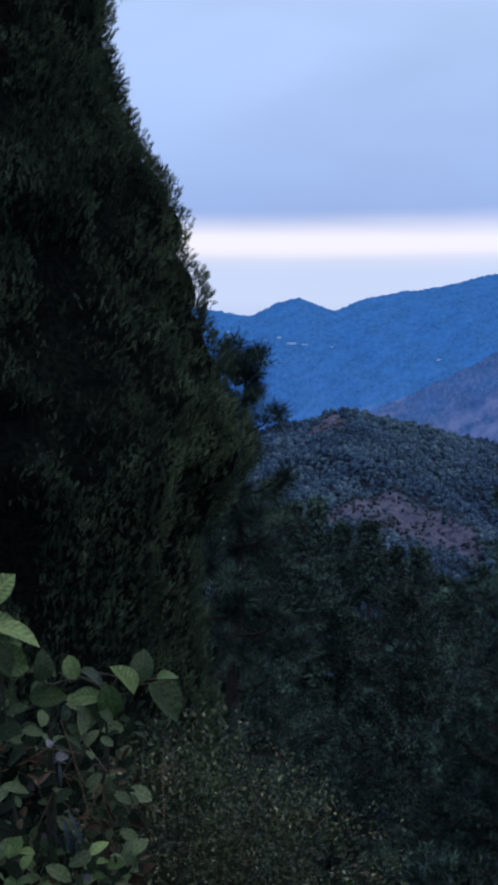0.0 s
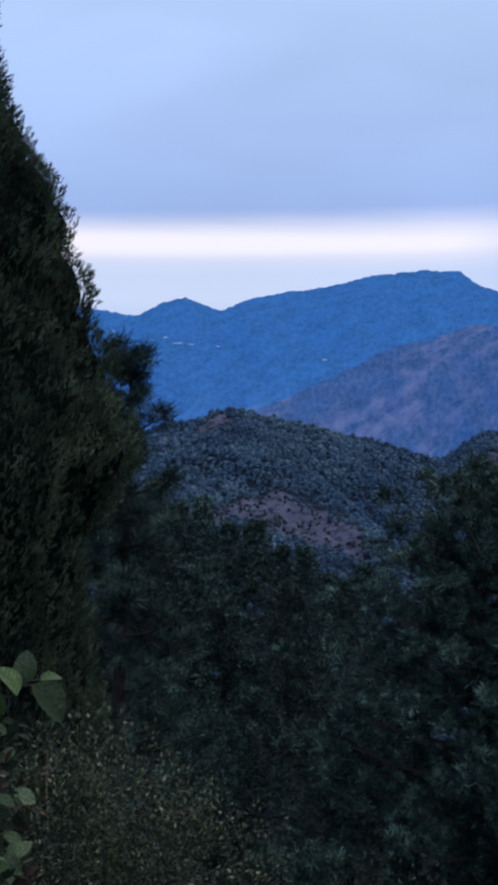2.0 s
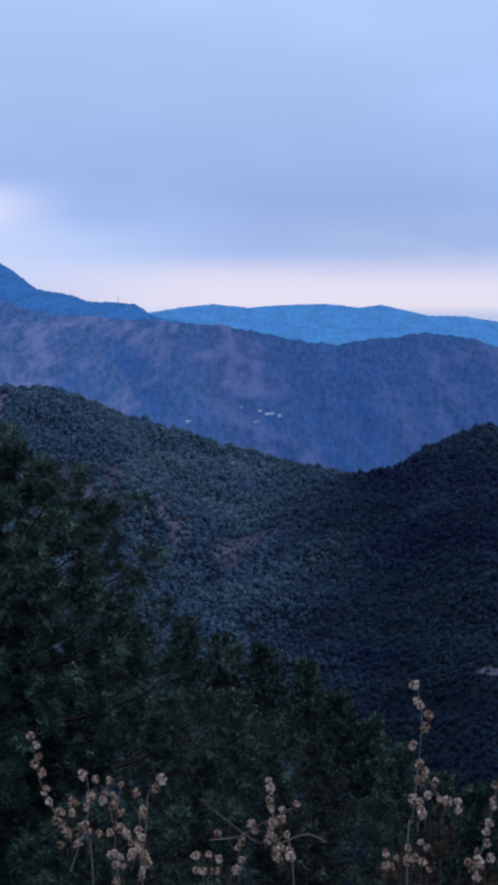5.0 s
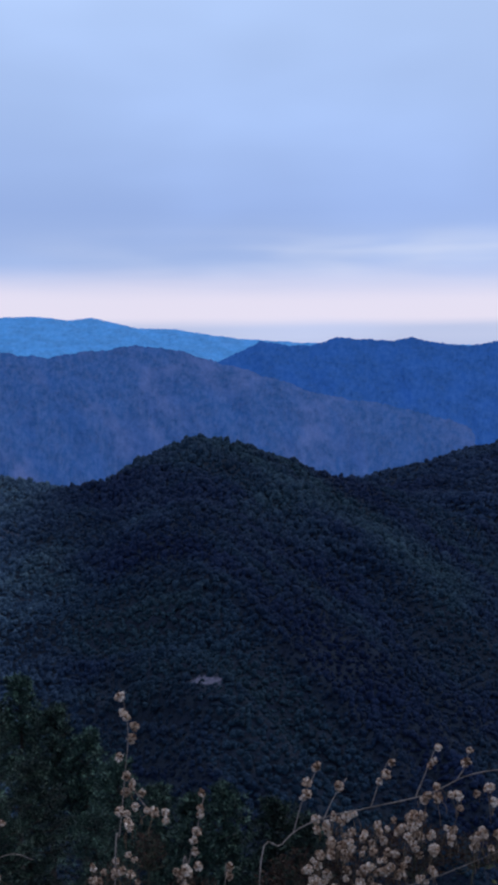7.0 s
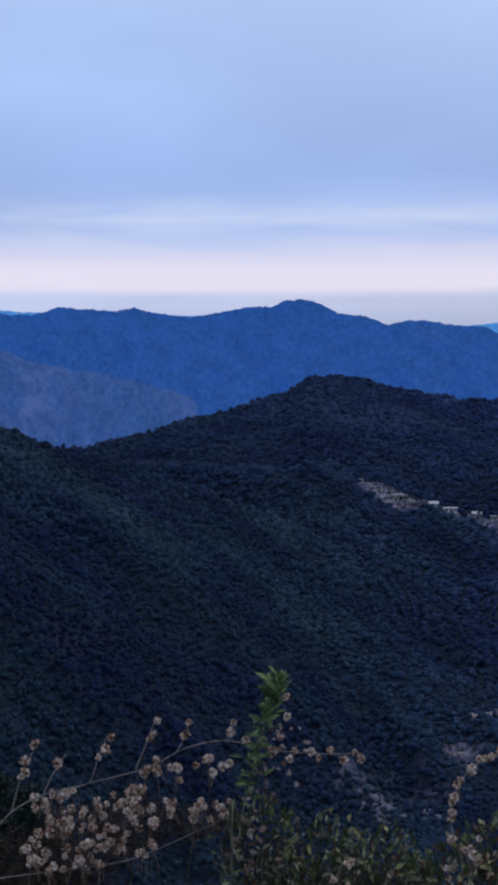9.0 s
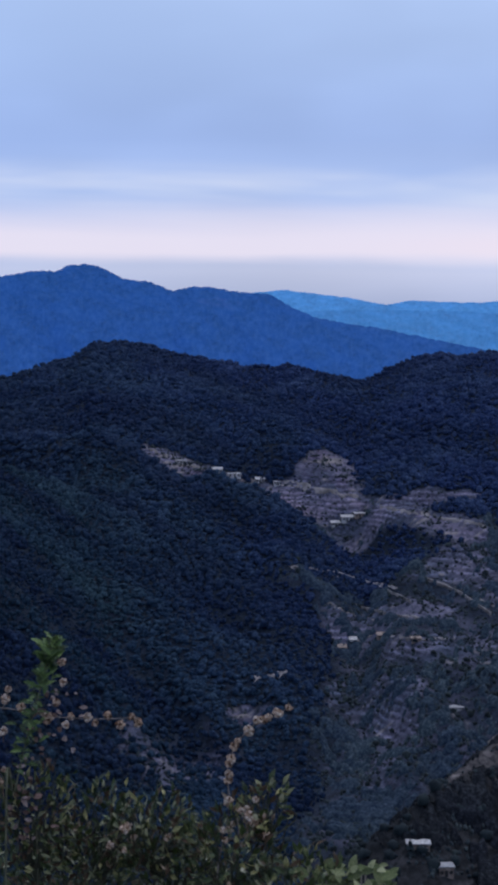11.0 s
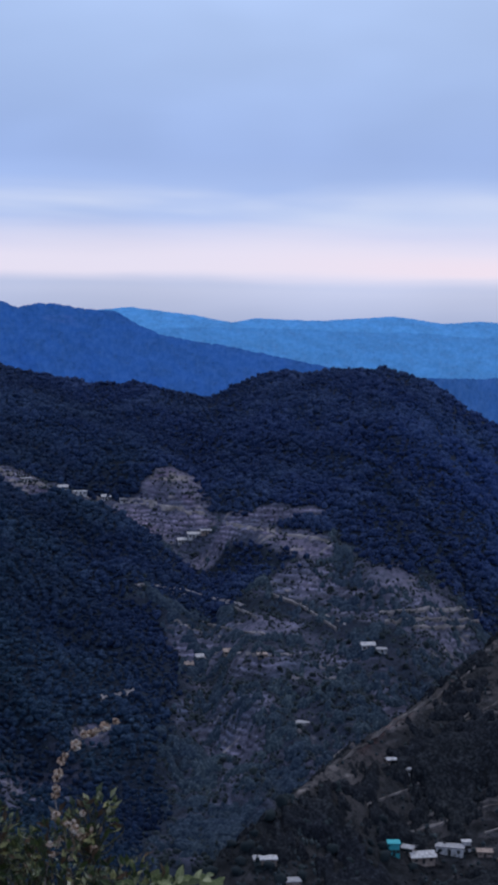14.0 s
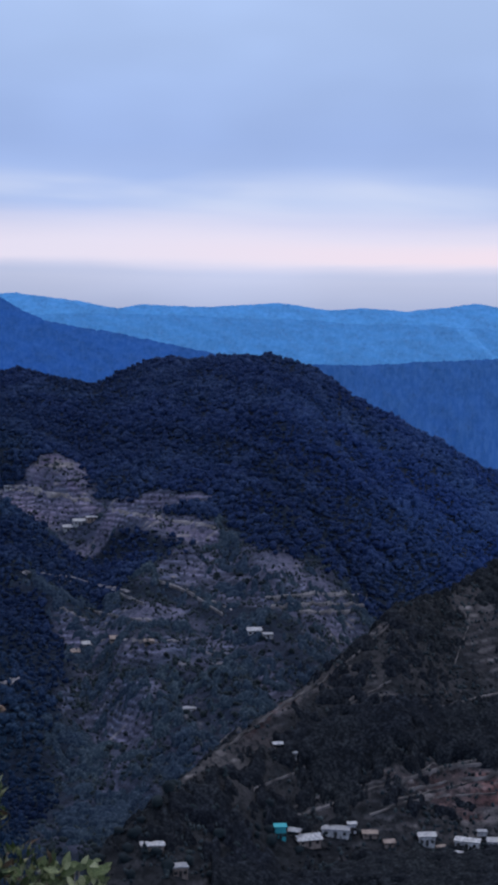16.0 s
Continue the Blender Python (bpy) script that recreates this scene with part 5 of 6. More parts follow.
def build_broad_shrub():
    """The broad-leaved shrub under the cypress."""
    rng = np.random.default_rng(31)
    eye, far = (0.0, 0.033, 0.005), 4.5
    base = rooted(from_eye(eye, -7.0, -12, far))
    shrub = thing("broad_leaved_shrub", base, "shrub with large fresh green leaves over dry stalks", "shrub")
    meshes = [leaf_mesh("leaf", M_BIGLEAF, wd, bd, fd) for wd, bd, fd in ((0.66, 0.7, 0.45), (0.60, 1.1, 0.3), (0.74, 0.5, 0.55))]
    old = [leaf_mesh("leaf", M_OLDLEAF, wd, bd, 0.2) for wd, bd in ((0.6, 0.4), (0.5, 0.7))]
    right, fwd = side_of(-6)
    up = np.array([0, 0, 1.0])
    # bearing, angle of the leaf's foot, length, tip's lean to the right and up
    fresh = [(-9.5, -7.0, 0.10, 0.6, 0.75), (-9.3, -7.9, 0.115, 0.85, 0.15), (-9.4, -8.9, 0.105, 0.9, -0.2), (-9.6, -7.2, 0.085, 0.2, 0.9), (-9.7, -7.7, 0.10, 0.9, 0.2), (-9.6, -7.9, 0.11, 0.8, -0.4), (-9.8, -8.7, 0.11, 0.9, 0.3), (-9.6, -9.4, 0.10, 0.9, 0.3), (-9.4, -8.5, 0.09, 0.6, -0.6),
             (-6.3, -9.75, 0.065, -0.35, 1.0), (-6.2, -9.4, 0.085, 1.0, -0.25), (-4.2, -10.3, 0.09, -0.5, 0.9), (-3.9, -9.9, 0.085, 0.0, 1.0), (-3.4, -9.75, 0.055, 0.9, 0.45),
             (-3.7, -9.9, 0.12, 0.75, -0.7), (-5.2, -9.9, 0.09, 0.2, -1.0), (-5.4, -10.4, 0.08, -0.9, 0.2), (-7.0, -9.6, 0.075, -0.8, 0.3), (-7.6, -9.8, 0.08, 0.2, 0.9), (-8.0, -10.3, 0.09, 0.9, 0.1)]
    joints = []
    for i, (b, e, size, tx, tz) in enumerate(fresh):
        p = from_eye(eye, b, e, far + rng.uniform(-0.06, 0.06))
        tip = right * tx + up * tz + fwd * rng.uniform(-0.3, 0.1)
        nrm = -fwd * rng.uniform(0.2, 0.9) + up * rng.uniform(0.2, 1.0) + right * rng.uniform(-0.7, 0.7)
        piece("leaf", meshes[i % 3], shrub, leaf_pose(Vector(p) - base, tip, nrm, size * 1.2))
        joints.append(p)
    for i in range(430):
        b, q = rng.uniform(-10.5, -4.2), rng.uniform(0, 1)
        e = -10.2 - 8.5 * q - 0.5 * max(0, b + 6)
        p = from_eye(eye, b, e, far + rng.uniform(-0.05, 0.35))
        tip = right * rng.normal(0, 1) + up * rng.normal(-0.2, 0.8) - fwd * rng.uniform(-0.2, 0.7)
        nrm = -fwd * rng.uniform(0.2, 1) + up * rng.uniform(0.3, 1) + right * rng.normal(0, 0.4)
        piece("leaf", old[i % 2], shrub, leaf_pose(Vector(p) - base, tip, nrm, rng.uniform(0.035, 0.085)))
    root = np.array(base)
    mids = [from_eye(eye, b, e, far + 0.1) for b, e in ((-8.8, -11), (-7.2, -11.2), (-5.2, -11.4))]
    for k, p in enumerate(joints):
        mid = mids[0 if p[0] < mids[0][0] + 0.05 else (1 if k % 2 else 2)]
        stems(shrub, [[root + (0.05 * k % 0.2, 0, 0), (root + mid) / 2 + (0.04, 0, 0), mid, p]], 0.006, 0.0025, M_DARKSTEM)
    dry = [leaf_mesh("dead_leaf", M_PAPER, 0.7, 1.6, 0.9), leaf_mesh("dead_leaf", M_STRIP, 0.12, 1.0, 0.5)]
    for b, e, s, tx, tz, which in ((-7.05, -12.5, 0.065, 0.8, 0.35, 0), (-7.0, -12.5, 0.10, 0.15, -1.0, 1), (-6.9, -12.6, 0.09, 0.05, -1.0, 1), (-7.2, -12.1, 0.045, -0.3, 0.8, 0), (-6.8, -14.5, 0.14, 0.3, -1, 1),
                                              (-6.6, -14.3, 0.13, 0.45, -0.9, 1), (-6.5, -14.9, 0.12, 0.1, -1, 1), (-7.2, -14.9, 0.10, 0.6, -0.8, 1), (-6.3, -15.3, 0.09, 0.2, -1, 1),
                                              (-8.1, -13.4, 0.05, 1.0, -0.1, 0), (-7.6, -15.1, 0.04, 1.0, 0.0, 0), (-6.1, -16.6, 0.05, 0.9, 0.1, 0)):
        p = from_eye(eye, b, e, far - 0.08)
        piece("dead_leaf", dry[which], shrub, leaf_pose(Vector(p) - base, right * tx + up * tz, -fwd + up * 0.6, s * (1.0 if which else 0.62)))
    rust = [leaf_mesh("dead_leaf", M_RUST, 0.4, 1.4, 0.6), leaf_mesh("dead_leaf", M_RUST, 0.25, 0.6, 0.7)]
    for i in range(46):
        p = from_eye(eye, rng.uniform(-9.8, -3.8), rng.uniform(-17.2, -11.9), far - rng.uniform(0.0, 0.12))
        piece("dead_leaf", rust[i % 2], shrub, leaf_pose(Vector(p) - base, right * rng.normal(0, 1) + up * rng.normal(-0.4, 0.7), -fwd + up * rng.uniform(0, 1) + right * rng.normal(0, 0.4), rng.uniform(0.02, 0.06)))
    for i in range(22):
        p = from_eye(eye, rng.uniform(-9.4, -7.6) if i < 14 else rng.uniform(-7, -5), rng.uniform(-17.6, -15.6), far - rng.uniform(0.0, 0.15))
        piece("leaf", meshes[i % 3], shrub, leaf_pose(Vector(p) - base, right * rng.normal(0, 1) + up * rng.uniform(-0.3, 1), -fwd * 0.6 + up + right * rng.normal(0, 0.5), rng.uniform(0.03, 0.065)))
    wisps = []
    for i in range(20):
        p = from_eye(eye, rng.normal(-5.6, 1.0), rng.normal(-13.4, 0.9), far - rng.uniform(0.0, 0.1))
        q = rng.normal(0, 0.035, 3)
        wisps.append([p - q, p + rng.normal(0, 0.012, 3), p + q])
    stems(shrub, wisps, 0.0013, 0.0006, M_DRYSTEM, "dry_wisp")
    stalks = []
    for i in range(9):
        b, e = rng.uniform(-9.5, -3.6), rng.uniform(-15.5, -11.8)
        p = from_eye(eye, b, e, far - 0.05 + rng.uniform(0, 0.3))
        q = p + right * rng.normal(0, 0.10) + up * rng.uniform(-0.16, 0.02)
        stalks.append([q * 2 - p + up * -0.03, q, p])
    stems(shrub, stalks, 0.0020, 0.0009, M_DRYSTEM, "dry_stalk")


M_DRYSTEM = plain("dry_stalk", (0.08, 0.05, 0.03), (0.19, 0.13, 0.085), 40.0, 0.85, 0.3, 0.3, 0.002)


def leaf_cloud(rng, tree, blobs, count, size, mats, wide=0.45, upright=0.6, name="leaves"):
    """Small leaves over soft lumps: centre, radii."""
    for mat, share in mats:
        blocks = []
        for c, r in blobs:
            n = max(8, int(count * share * (r[0] * r[2]) / (blobs[0][1][0] * blobs[0][1][2])))
            d = rng.normal(size=(n, 3))
            d /= np.linalg.norm(d, axis=1, keepdims=True)
            q = rng.uniform(0.25, 1, n) ** 0.5 * (1 + 0.35 * fbm(d[:, 0] * 3 + c[0] * 9, d[:, 1] * 3 + d[:, 2] * 4, 3, 5))
            p = c + d * q[:, None] * np.array(r)
            tv, tf = blade(wide * 0.8, 0.5, 0.3, 2)
            tv = tv[:, [0, 2, 1]]
            blocks.append(stamp(tv, tf, aims(rng, d * 0.6 + np.array([0, 0, upright]), size * rng.uniform(0.6, 1.3, n), 0.5), p - np.array(tree.location)))
        v, f = merge(blocks)
        tagged(solid(name, v, f, mat, tree), kind="stuff")


def twig_net(rng, tree, blobs, per, thick, mat=None):
    base = np.array(tree.location)
    blocks = []
    for c, r in blobs:
        for i in range(per):
            d = rng.normal(size=3)
            d[2] = abs(d[2]) * 0.8
            d /= np.linalg.norm(d)
            tip = c + d * np.array(r) * rng.uniform(0.85, 1.12)
            mid = c * 0.6 + tip * 0.4 - np.array([0, 0, r[2] * 0.5]) + rng.normal(0, 0.02, 3)
            blocks.append(tube(curve_path([np.array([c[0], c[1], c[2] - r[2] * 1.1]), mid, tip], 4) - base, np.linspace(thick, thick * 0.25, 9), 4))
    v, f = merge(blocks)
    tagged(solid("twigwork", v, f, mat or M_DARKSTEM, tree), kind="stuff")


def build_bush(eye, far, lumps, count, size, mats, label, seed, wide=0.45, upright=0.6, per=40, thick=0.004):
    rng = np.random.default_rng(seed)
    blobs = [(from_eye(eye, b, e, far + back), np.array([r, r, r * tall])) for b, e, r, tall, back in lumps]
    base = rooted(blobs[0][0])
    bush = thing("bush", base, label, "bush")
    for c, r in blobs:
        foot = np.array(base) + rng.normal(0, 0.04, 3) * (1, 1, 0)
        stems(bush, [[foot, (foot + c) / 2 + rng.normal(0, 0.04, 3), c + (0, 0, -0.2 * r[2])]], 0.003, 0.002, M_DARKSTEM)
    leaf_cloud(rng, bush, blobs, count, size, mats, wide, upright)
    twig_net(rng, bush, blobs, per, thick)
    return bush


def ball_mesh(seed):
    """A whorl of dry cups round a stem."""
    rng = np.random.default_rng(seed)
    v, f = [], []
    cups = 15
    for k in range(cups):
        z = 1 - 2 * (k + 0.5) / cups
        a = k * 2.399 + rng.uniform(-0.3, 0.3)
        n = Vector((math.cos(a) * math.sqrt(1 - z * z), math.sin(a) * math.sqrt(1 - z * z), z * 0.85))
        x = n.orthogonal().normalized()
        y = n.cross(x).normalized()
        o, long = len(v), rng.uniform(0.85, 1.15)
        for h, r in ((0.25, 0.10), (0.62, 0.34), (long, 0.30), (0.72, 0.12)):
            for s in range(5):
                q = s / 5 * 2 * math.pi
                v.append(n * h + (x * math.cos(q) + y * math.sin(q)) * r * rng.uniform(0.85, 1.15))
        for r in range(3):
            for s in range(5):
                f.append((o + r * 5 + s, o + r * 5 + (s + 1) % 5, o + (r + 1) * 5 + (s + 1) % 5, o + (r + 1) * 5 + s))
    me = mesh_np("flower_head", np.array([q[:] for q in v]), np.array(f))
    me.materials.append(M_HEAD)
    return me


BALLS = [ball_mesh(s) for s in range(5)]


def head(rng, tree, p, r):
    m = Matrix.Translation(Vector(p) - tree.location) @ Euler(rng.uniform(0, 6, 3)).to_matrix().to_4x4() @ Matrix.Scale(r, 4)
    piece("flower_head", BALLS[int(rng.integers(5))], tree, m)


def build_dried(eye, far, stalks, label, seed, loose=(), r=0.0088):
    """A dried plant: stalks through sight points, each with heads from its tip down a share of its length, and loose heads round a middle."""
    rng = np.random.default_rng(seed)
    b0, e0 = stalks[0][0][-1]
    base = rooted(from_eye(eye, b0, e0 - 4, far))
    plant = thing("dried_flower_plant", base, label, "dried plant", "dried seed stalks on the brow")
    for nodes, share, step, rooted_down, jitter in stalks:
        pts = [from_eye(eye, b, e, far) for b, e in nodes]
        line = curve_path(pts, 8)
        own_root = np.array(rooted(from_eye(eye, nodes[-1][0] + rng.normal(0, 0.6), nodes[-1][1] - 4, far)))
        full = [own_root, (own_root + pts[-1]) / 2 + rng.normal(0, 0.01, 3), *pts[::-1]] if rooted_down else pts[::-1]
        stems(plant, [full], 0.0017 if rooted_down else 0.0013, 0.0008, M_TWIG)
        seg = np.concatenate([[0], np.cumsum(np.linalg.norm(np.diff(line, axis=0), axis=1))])
        s = 0.0
        while s < seg[-1] * share:
            p = np.array([np.interp(s, seg, line[:, k]) for k in range(3)])
            head(rng, plant, p + rng.normal(0, jitter, 3), r * rng.uniform(0.75, 1.15))
            s += step * rng.uniform(0.7, 1.4)
    for b, e, sb, se, n in loose:
        for i in range(n):
            p = from_eye(eye, b + rng.uniform(-1, 1) * sb, e + rng.uniform(-1, 1) * se, far + rng.normal(0, 0.05))
            head(rng, plant, p, r * rng.uniform(0.6, 1.1))
            q = p + rng.normal(0, 0.012, 3) - np.array([0, 0, 0.022])
            stems(plant, [[q - np.array([0, 0, 0.012]), q, p]], 0.0008, 0.0005, M_DRYSTEM)
    return plant


build_broad_shrub()
build_bush((0, 0.033, 0.005), 5.2, [(-1.4, -15.2, 0.40, 1.0, 0.0), (1.6, -16.6, 0.36, 0.9, 0.1), (-3.4, -15.6, 0.30, 1.0, -0.1), (-1.0, -19, 0.45, 0.8, 0.0)], 5200, 0.020,
           ((M_SMALL, 0.88), (M_DRY, 0.05), (M_TIP, 0.07)), "low bush with tiny dull leaves and pale tips", 41, 0.6, 0.2, 45, 0.002)
build_bush((0.003, 0.032, 0.005), 6.0, [(9.0, -18.2, 0.30, 1.0, 0.0), (8.0, -17.6, 0.16, 1.2, 0.0)], 520, 0.023,
           ((M_SMALL, 0.75), (M_SILVER, 0.25)), "thin dark shrub with narrow pale leaf tips", 42, 0.3, 1.0, 26, 0.0025)

E1, E2, E3, E4 = (0.006, 0.033, 0.005), (0.036, 0.045, 0.001), (0.062, 0.065, 0.003), (0.087, 0.032, -0.006)
build_dried(E1, 3.0, [([(15.30, -12.65), (15.55, -14.02), (15.75, -14.60), (16.48, -16.04), (17.51, -17.5)], 0.72, 0.019, True, 0.004),
                      ([(17.29, -14.19), (17.40, -15.06), (17.20, -16.03), (16.69, -17.4)], 0.8, 0.017, False, 0.008)],
            "curving dried stalk strung with tan seed heads", 51, ((17.0, -15.8, 0.9, 0.8, 12),))
build_dried(E1, 3.05, [([(18.53, -14.56), (18.33, -16.01), (18.33, -17.4), (18.4, -19)], 0.9, 0.020, True, 0.006), ([(18.1, -14.5), (18.0, -14.8), (18.3, -16.0)], 0.3, 0.018, False, 0.005)],
            "upright dried stalk with rounded tan seed heads", 52, ((18.4, -16.6, 0.35, 1.0, 6),))
build_dried(E1, 2.95, [([(19.30, -15.02), (19.19, -16.37), (19.25, -17.4), (19.3, -19)], 0.95, 0.017, True, 0.008), ([(20.11, -14.38), (19.55, -14.82), (19.45, -15.98), (19.3, -17.2)], 0.25, 0.028, False, 0.004)],
            "dense upright dried stalk with tan seed heads", 53, ((19.3, -16.8, 0.4, 0.9, 8),))
build_dried(E1, 3.0, [([(24.06, -14.40), (24.12, -15.36), (24.06, -16.52), (24.85, -18)], 0.7, 0.020, True, 0.006), ([(21.39, -15.03), (22.38, -15.79), (23.41, -16.50), (24.06, -16.61)], 0.0, 0.02, False, 0.0),
                      ([(26.06, -16.51), (25.25, -16.29), (24.06, -16.71)], 0.0, 0.02, False, 0.0), ([(24.94, -15.34), (23.61, -15.95), (22.79, -16.36), (21.76, -16.47)], 1.0, 0.024, False, 0.008)],
            "branching dried plant with tan seed heads and bare twigs", 54, ((22.0, -17.2, 1.0, 0.5, 9), (24.4, -16.3, 0.5, 1.0, 12)))
build_dried(E2, 3.0, [([(28.97, -11.22), (29.12, -12.37), (28.93, -14.33), (28.76, -15.87), (28.57, -17.6)], 0.62, 0.019, True, 0.006), ([(30.35, -15.14), (29.74, -14.93), (29.24, -14.2)], 1.0, 0.019, False, 0.012)],
            "tall straight dried stalk with clustered tan seed heads", 55, ((29.6, -15.0, 0.6, 0.7, 9), (28.6, -17.0, 0.9, 0.5, 14)))
build_dried(E2, 3.1, [([(31.84, -14.63), (31.58, -15.75), (31.26, -16.90), (31.0, -18.2)], 0.9, 0.020, True, 0.007), ([(32.70, -17.0), (32.59, -18.6)], 0.3, 0.02, True, 0.004)],
            "short dried stalk with pale seed heads", 56, ((31.2, -17.2, 0.5, 0.5, 7),))
build_dried(E3, 3.0, [([(47.71, -14.28), (46.06, -14.30), (44.40, -14.16), (42.75, -13.84), (41.30, -14.07), (39.84, -14.74), (37.57, -15.26), (35.73, -15.68), (34.50, -16.49), (33.6, -18.2)], 0.27, 0.017, True, 0.008),
                      ([(42.73, -16.50), (40.65, -17.37), (38.99, -17.91), (36.92, -18.12), (34.47, -18.3)], 0.0, 0.02, False, 0.0),
                      ([(35.96, -13.64), (35.33, -14.79), (34.91, -16.1)], 0.75, 0.022, False, 0.010), ([(38.41, -13.62), (38.10, -14.30), (37.78, -15.2)], 0.65, 0.020, False, 0.007),
                      ([(40.17, -13.07), (39.89, -13.75), (39.43, -14.8)], 0.55, 0.022, False, 0.006), ([(41.37, -13.19), (41.20, -13.78), (40.92, -14.21)], 0.6, 0.022, False, 0.004),
                      ([(43.06, -13.20), (42.85, -13.84)], 0.7, 0.02, False, 0.004), ([(36.9, -14.2), (36.4, -14.9), (36.0, -15.7)], 0.2, 0.02, False, 0.01)],
            "arching bare branch above a thicket of tan seed heads", 57,
            ((37.9, -16.6, 2.4, 1.2, 95), (41.6, -16.2, 1.3, 0.35, 20), (36.6, -17.8, 1.6, 0.5, 22), (41.5, -14.7, 1.5, 0.3, 9), (40.3, -14.9, 0.8, 0.3, 6)), 0.0090)
build_dried(E4, 3.0, [([(52.37, -13.80), (51.58, -14.09), (50.75, -14.68), (50.23, -15.56), (50.17, -16.64), (50.55, -18.19), (49.72, -20)], 0.50, 0.015, True, 0.003)],
            "hooked dried stalk lined with tan seed heads", 58, ((50.8, -17.6, 0.9, 0.9, 20), (47.6, -18.4, 1.8, 0.7, 9)), 0.0088)

for far, lumps, count, seed in ((3.12, [(37.4, -17.4, 0.10, 0.8, 0.0), (39.4, -16.6, 0.08, 0.7, 0.02), (35.2, -18.0, 0.09, 0.8, 0.0), (41.6, -16.6, 0.06, 0.5, 0.0), (36.5, -19.5, 0.14, 0.7, 0.0)], 2200, 64),
                                (3.12, [(28.4, -18.0, 0.06, 0.9, 0.0), (29.6, -16.6, 0.03, 1.2, 0.0), (31.2, -18.2, 0.05, 0.8, 0.0)], 700, 65)):
    build_bush(E3, far, lumps, count, 0.0095, ((M_BROWN, 1.0),), "russet tangle of fine dry twigs and bracts", seed, 0.4, 0.3, 30, 0.0009)

LEAFY = ((M_YELLOW, 0.42), (M_TIP, 0.14), (M_SMALL, 0.2), (M_DRY, 0.24))
build_bush(E3, 3.05, [(44.0, -17.6, 0.085, 1.3, 0.0), (46.2, -18.0, 0.09, 1.0, 0.05), (48.4, -18.2, 0.085, 0.9, 0.0), (45.4, -19.6, 0.12, 0.9, 0.1)], 360, 0.022, LEAFY,
           "straggling bush with yellowing green leaves", 61, 0.5, 0.5, 26, 0.002)
build_bush(E4, 3.0, [(50.3, -18.6, 0.09, 1.0, 0.0), (51.5, -17.3, 0.050, 1.1, 0.0), (48.0, -19.2, 0.09, 1.0, 0.1), (52.6, -20.0, 0.10, 0.8, 0.0)], 380, 0.022, LEAFY,
           "bush with mixed green and dry brown leaves", 62, 0.5, 0.5, 26, 0.002)
build_bush(E3, 5.0, [(47.5, -21.0, 0.40, 0.7, 0.0), (43.8, -21.4, 0.36, 0.7, 0.1), (51.6, -21.7, 0.36, 0.7, 0.1)], 1600, 0.034, ((M_SMALL, 0.9), (M_DRY, 0.1)),
           "dark undergrowth below the flowering stalks", 63, 0.5, 0.5, 40, 0.003)


M_GREENTWIG = plain("green_twig", (0.05, 0.055, 0.03), (0.14, 0.14, 0.09), 30.0, 0.8, 0.3, 0.3, 0.003)


def build_spike():
    """A leafy upright shoot beside the arching branch."""
    rng = np.random.default_rng(71)
    nodes = [from_eye(E3, b, e, 2.97) for b, e in ((44.62, -11.6), (44.30, -12.81), (43.78, -14.59), (43.25, -16.73), (42.92, -18.80))]
    base = rooted(nodes[-1])
    shoot = thing("leafy_shoot", base, "upright green shoot with narrow pointed leaves", "shoot")
    stems(shoot, [[np.array(base), *nodes[::-1]]], 0.0022, 0.0012, M_GREENTWIG)
    line = curve_path(nodes, 12)
    green = [leaf_mesh("leaf", M_BIGLEAF, 0.36, 0.6, 0.4, 4), leaf_mesh("leaf", M_BIGLEAF, 0.34, 0.8, 0.4, 4)]
    for i in range(190):
        q = (i / 190) ** 1.25 * 0.66
        p = line[min(int(q * (len(line) - 1)), len(line) - 1)] + rng.normal(0, 0.009, 3)
        a = i * 2.4
        side, fwd = side_of(44)
        tip = side * math.cos(a) * 0.8 + fwd * math.sin(a) * 0.8 + np.array([0, 0, rng.uniform(0.5, 1.3) if q < 0.3 else rng.uniform(-0.2, 0.9)])
        piece("leaf", green[i % 2], shoot, leaf_pose(Vector(p) - base, tip, np.array([0, 0, 1.0]) - fwd * 0.6, rng.uniform(0.018, 0.032) * (1.0 if q < 0.35 else 0.8)))
    side, fwd = side_of(45)
    paper = [leaf_mesh("dead_leaf", M_PINKDRY, 0.6, 1.5, 0.8, 4), leaf_mesh("dead_leaf", M_PINKDRY, 0.4, 1.1, 0.6, 4)]
    for i in range(60):
        q = rng.uniform(0.30, 0.95)
        p = line[int(q * (len(line) - 1))] + side * abs(rng.normal(0.012, 0.03)) + rng.normal(0, 0.008, 3)
        piece("dead_leaf", paper[i % 2], shoot, leaf_pose(Vector(p) - base, side * rng.normal(0.4, 0.8) + np.array([0, 0, rng.uniform(-0.8, 0.4)]), -fwd + np.array([0, 0, rng.uniform(0, 1)]), rng.uniform(0.008, 0.021)))
    for b, e in ((44.95, -12.3), (45.0, -13.0), (44.75, -13.7), (44.5, -14.2)):
        head(rng, shoot, from_eye(E3, b, e, 2.96), 0.008)
    return shoot


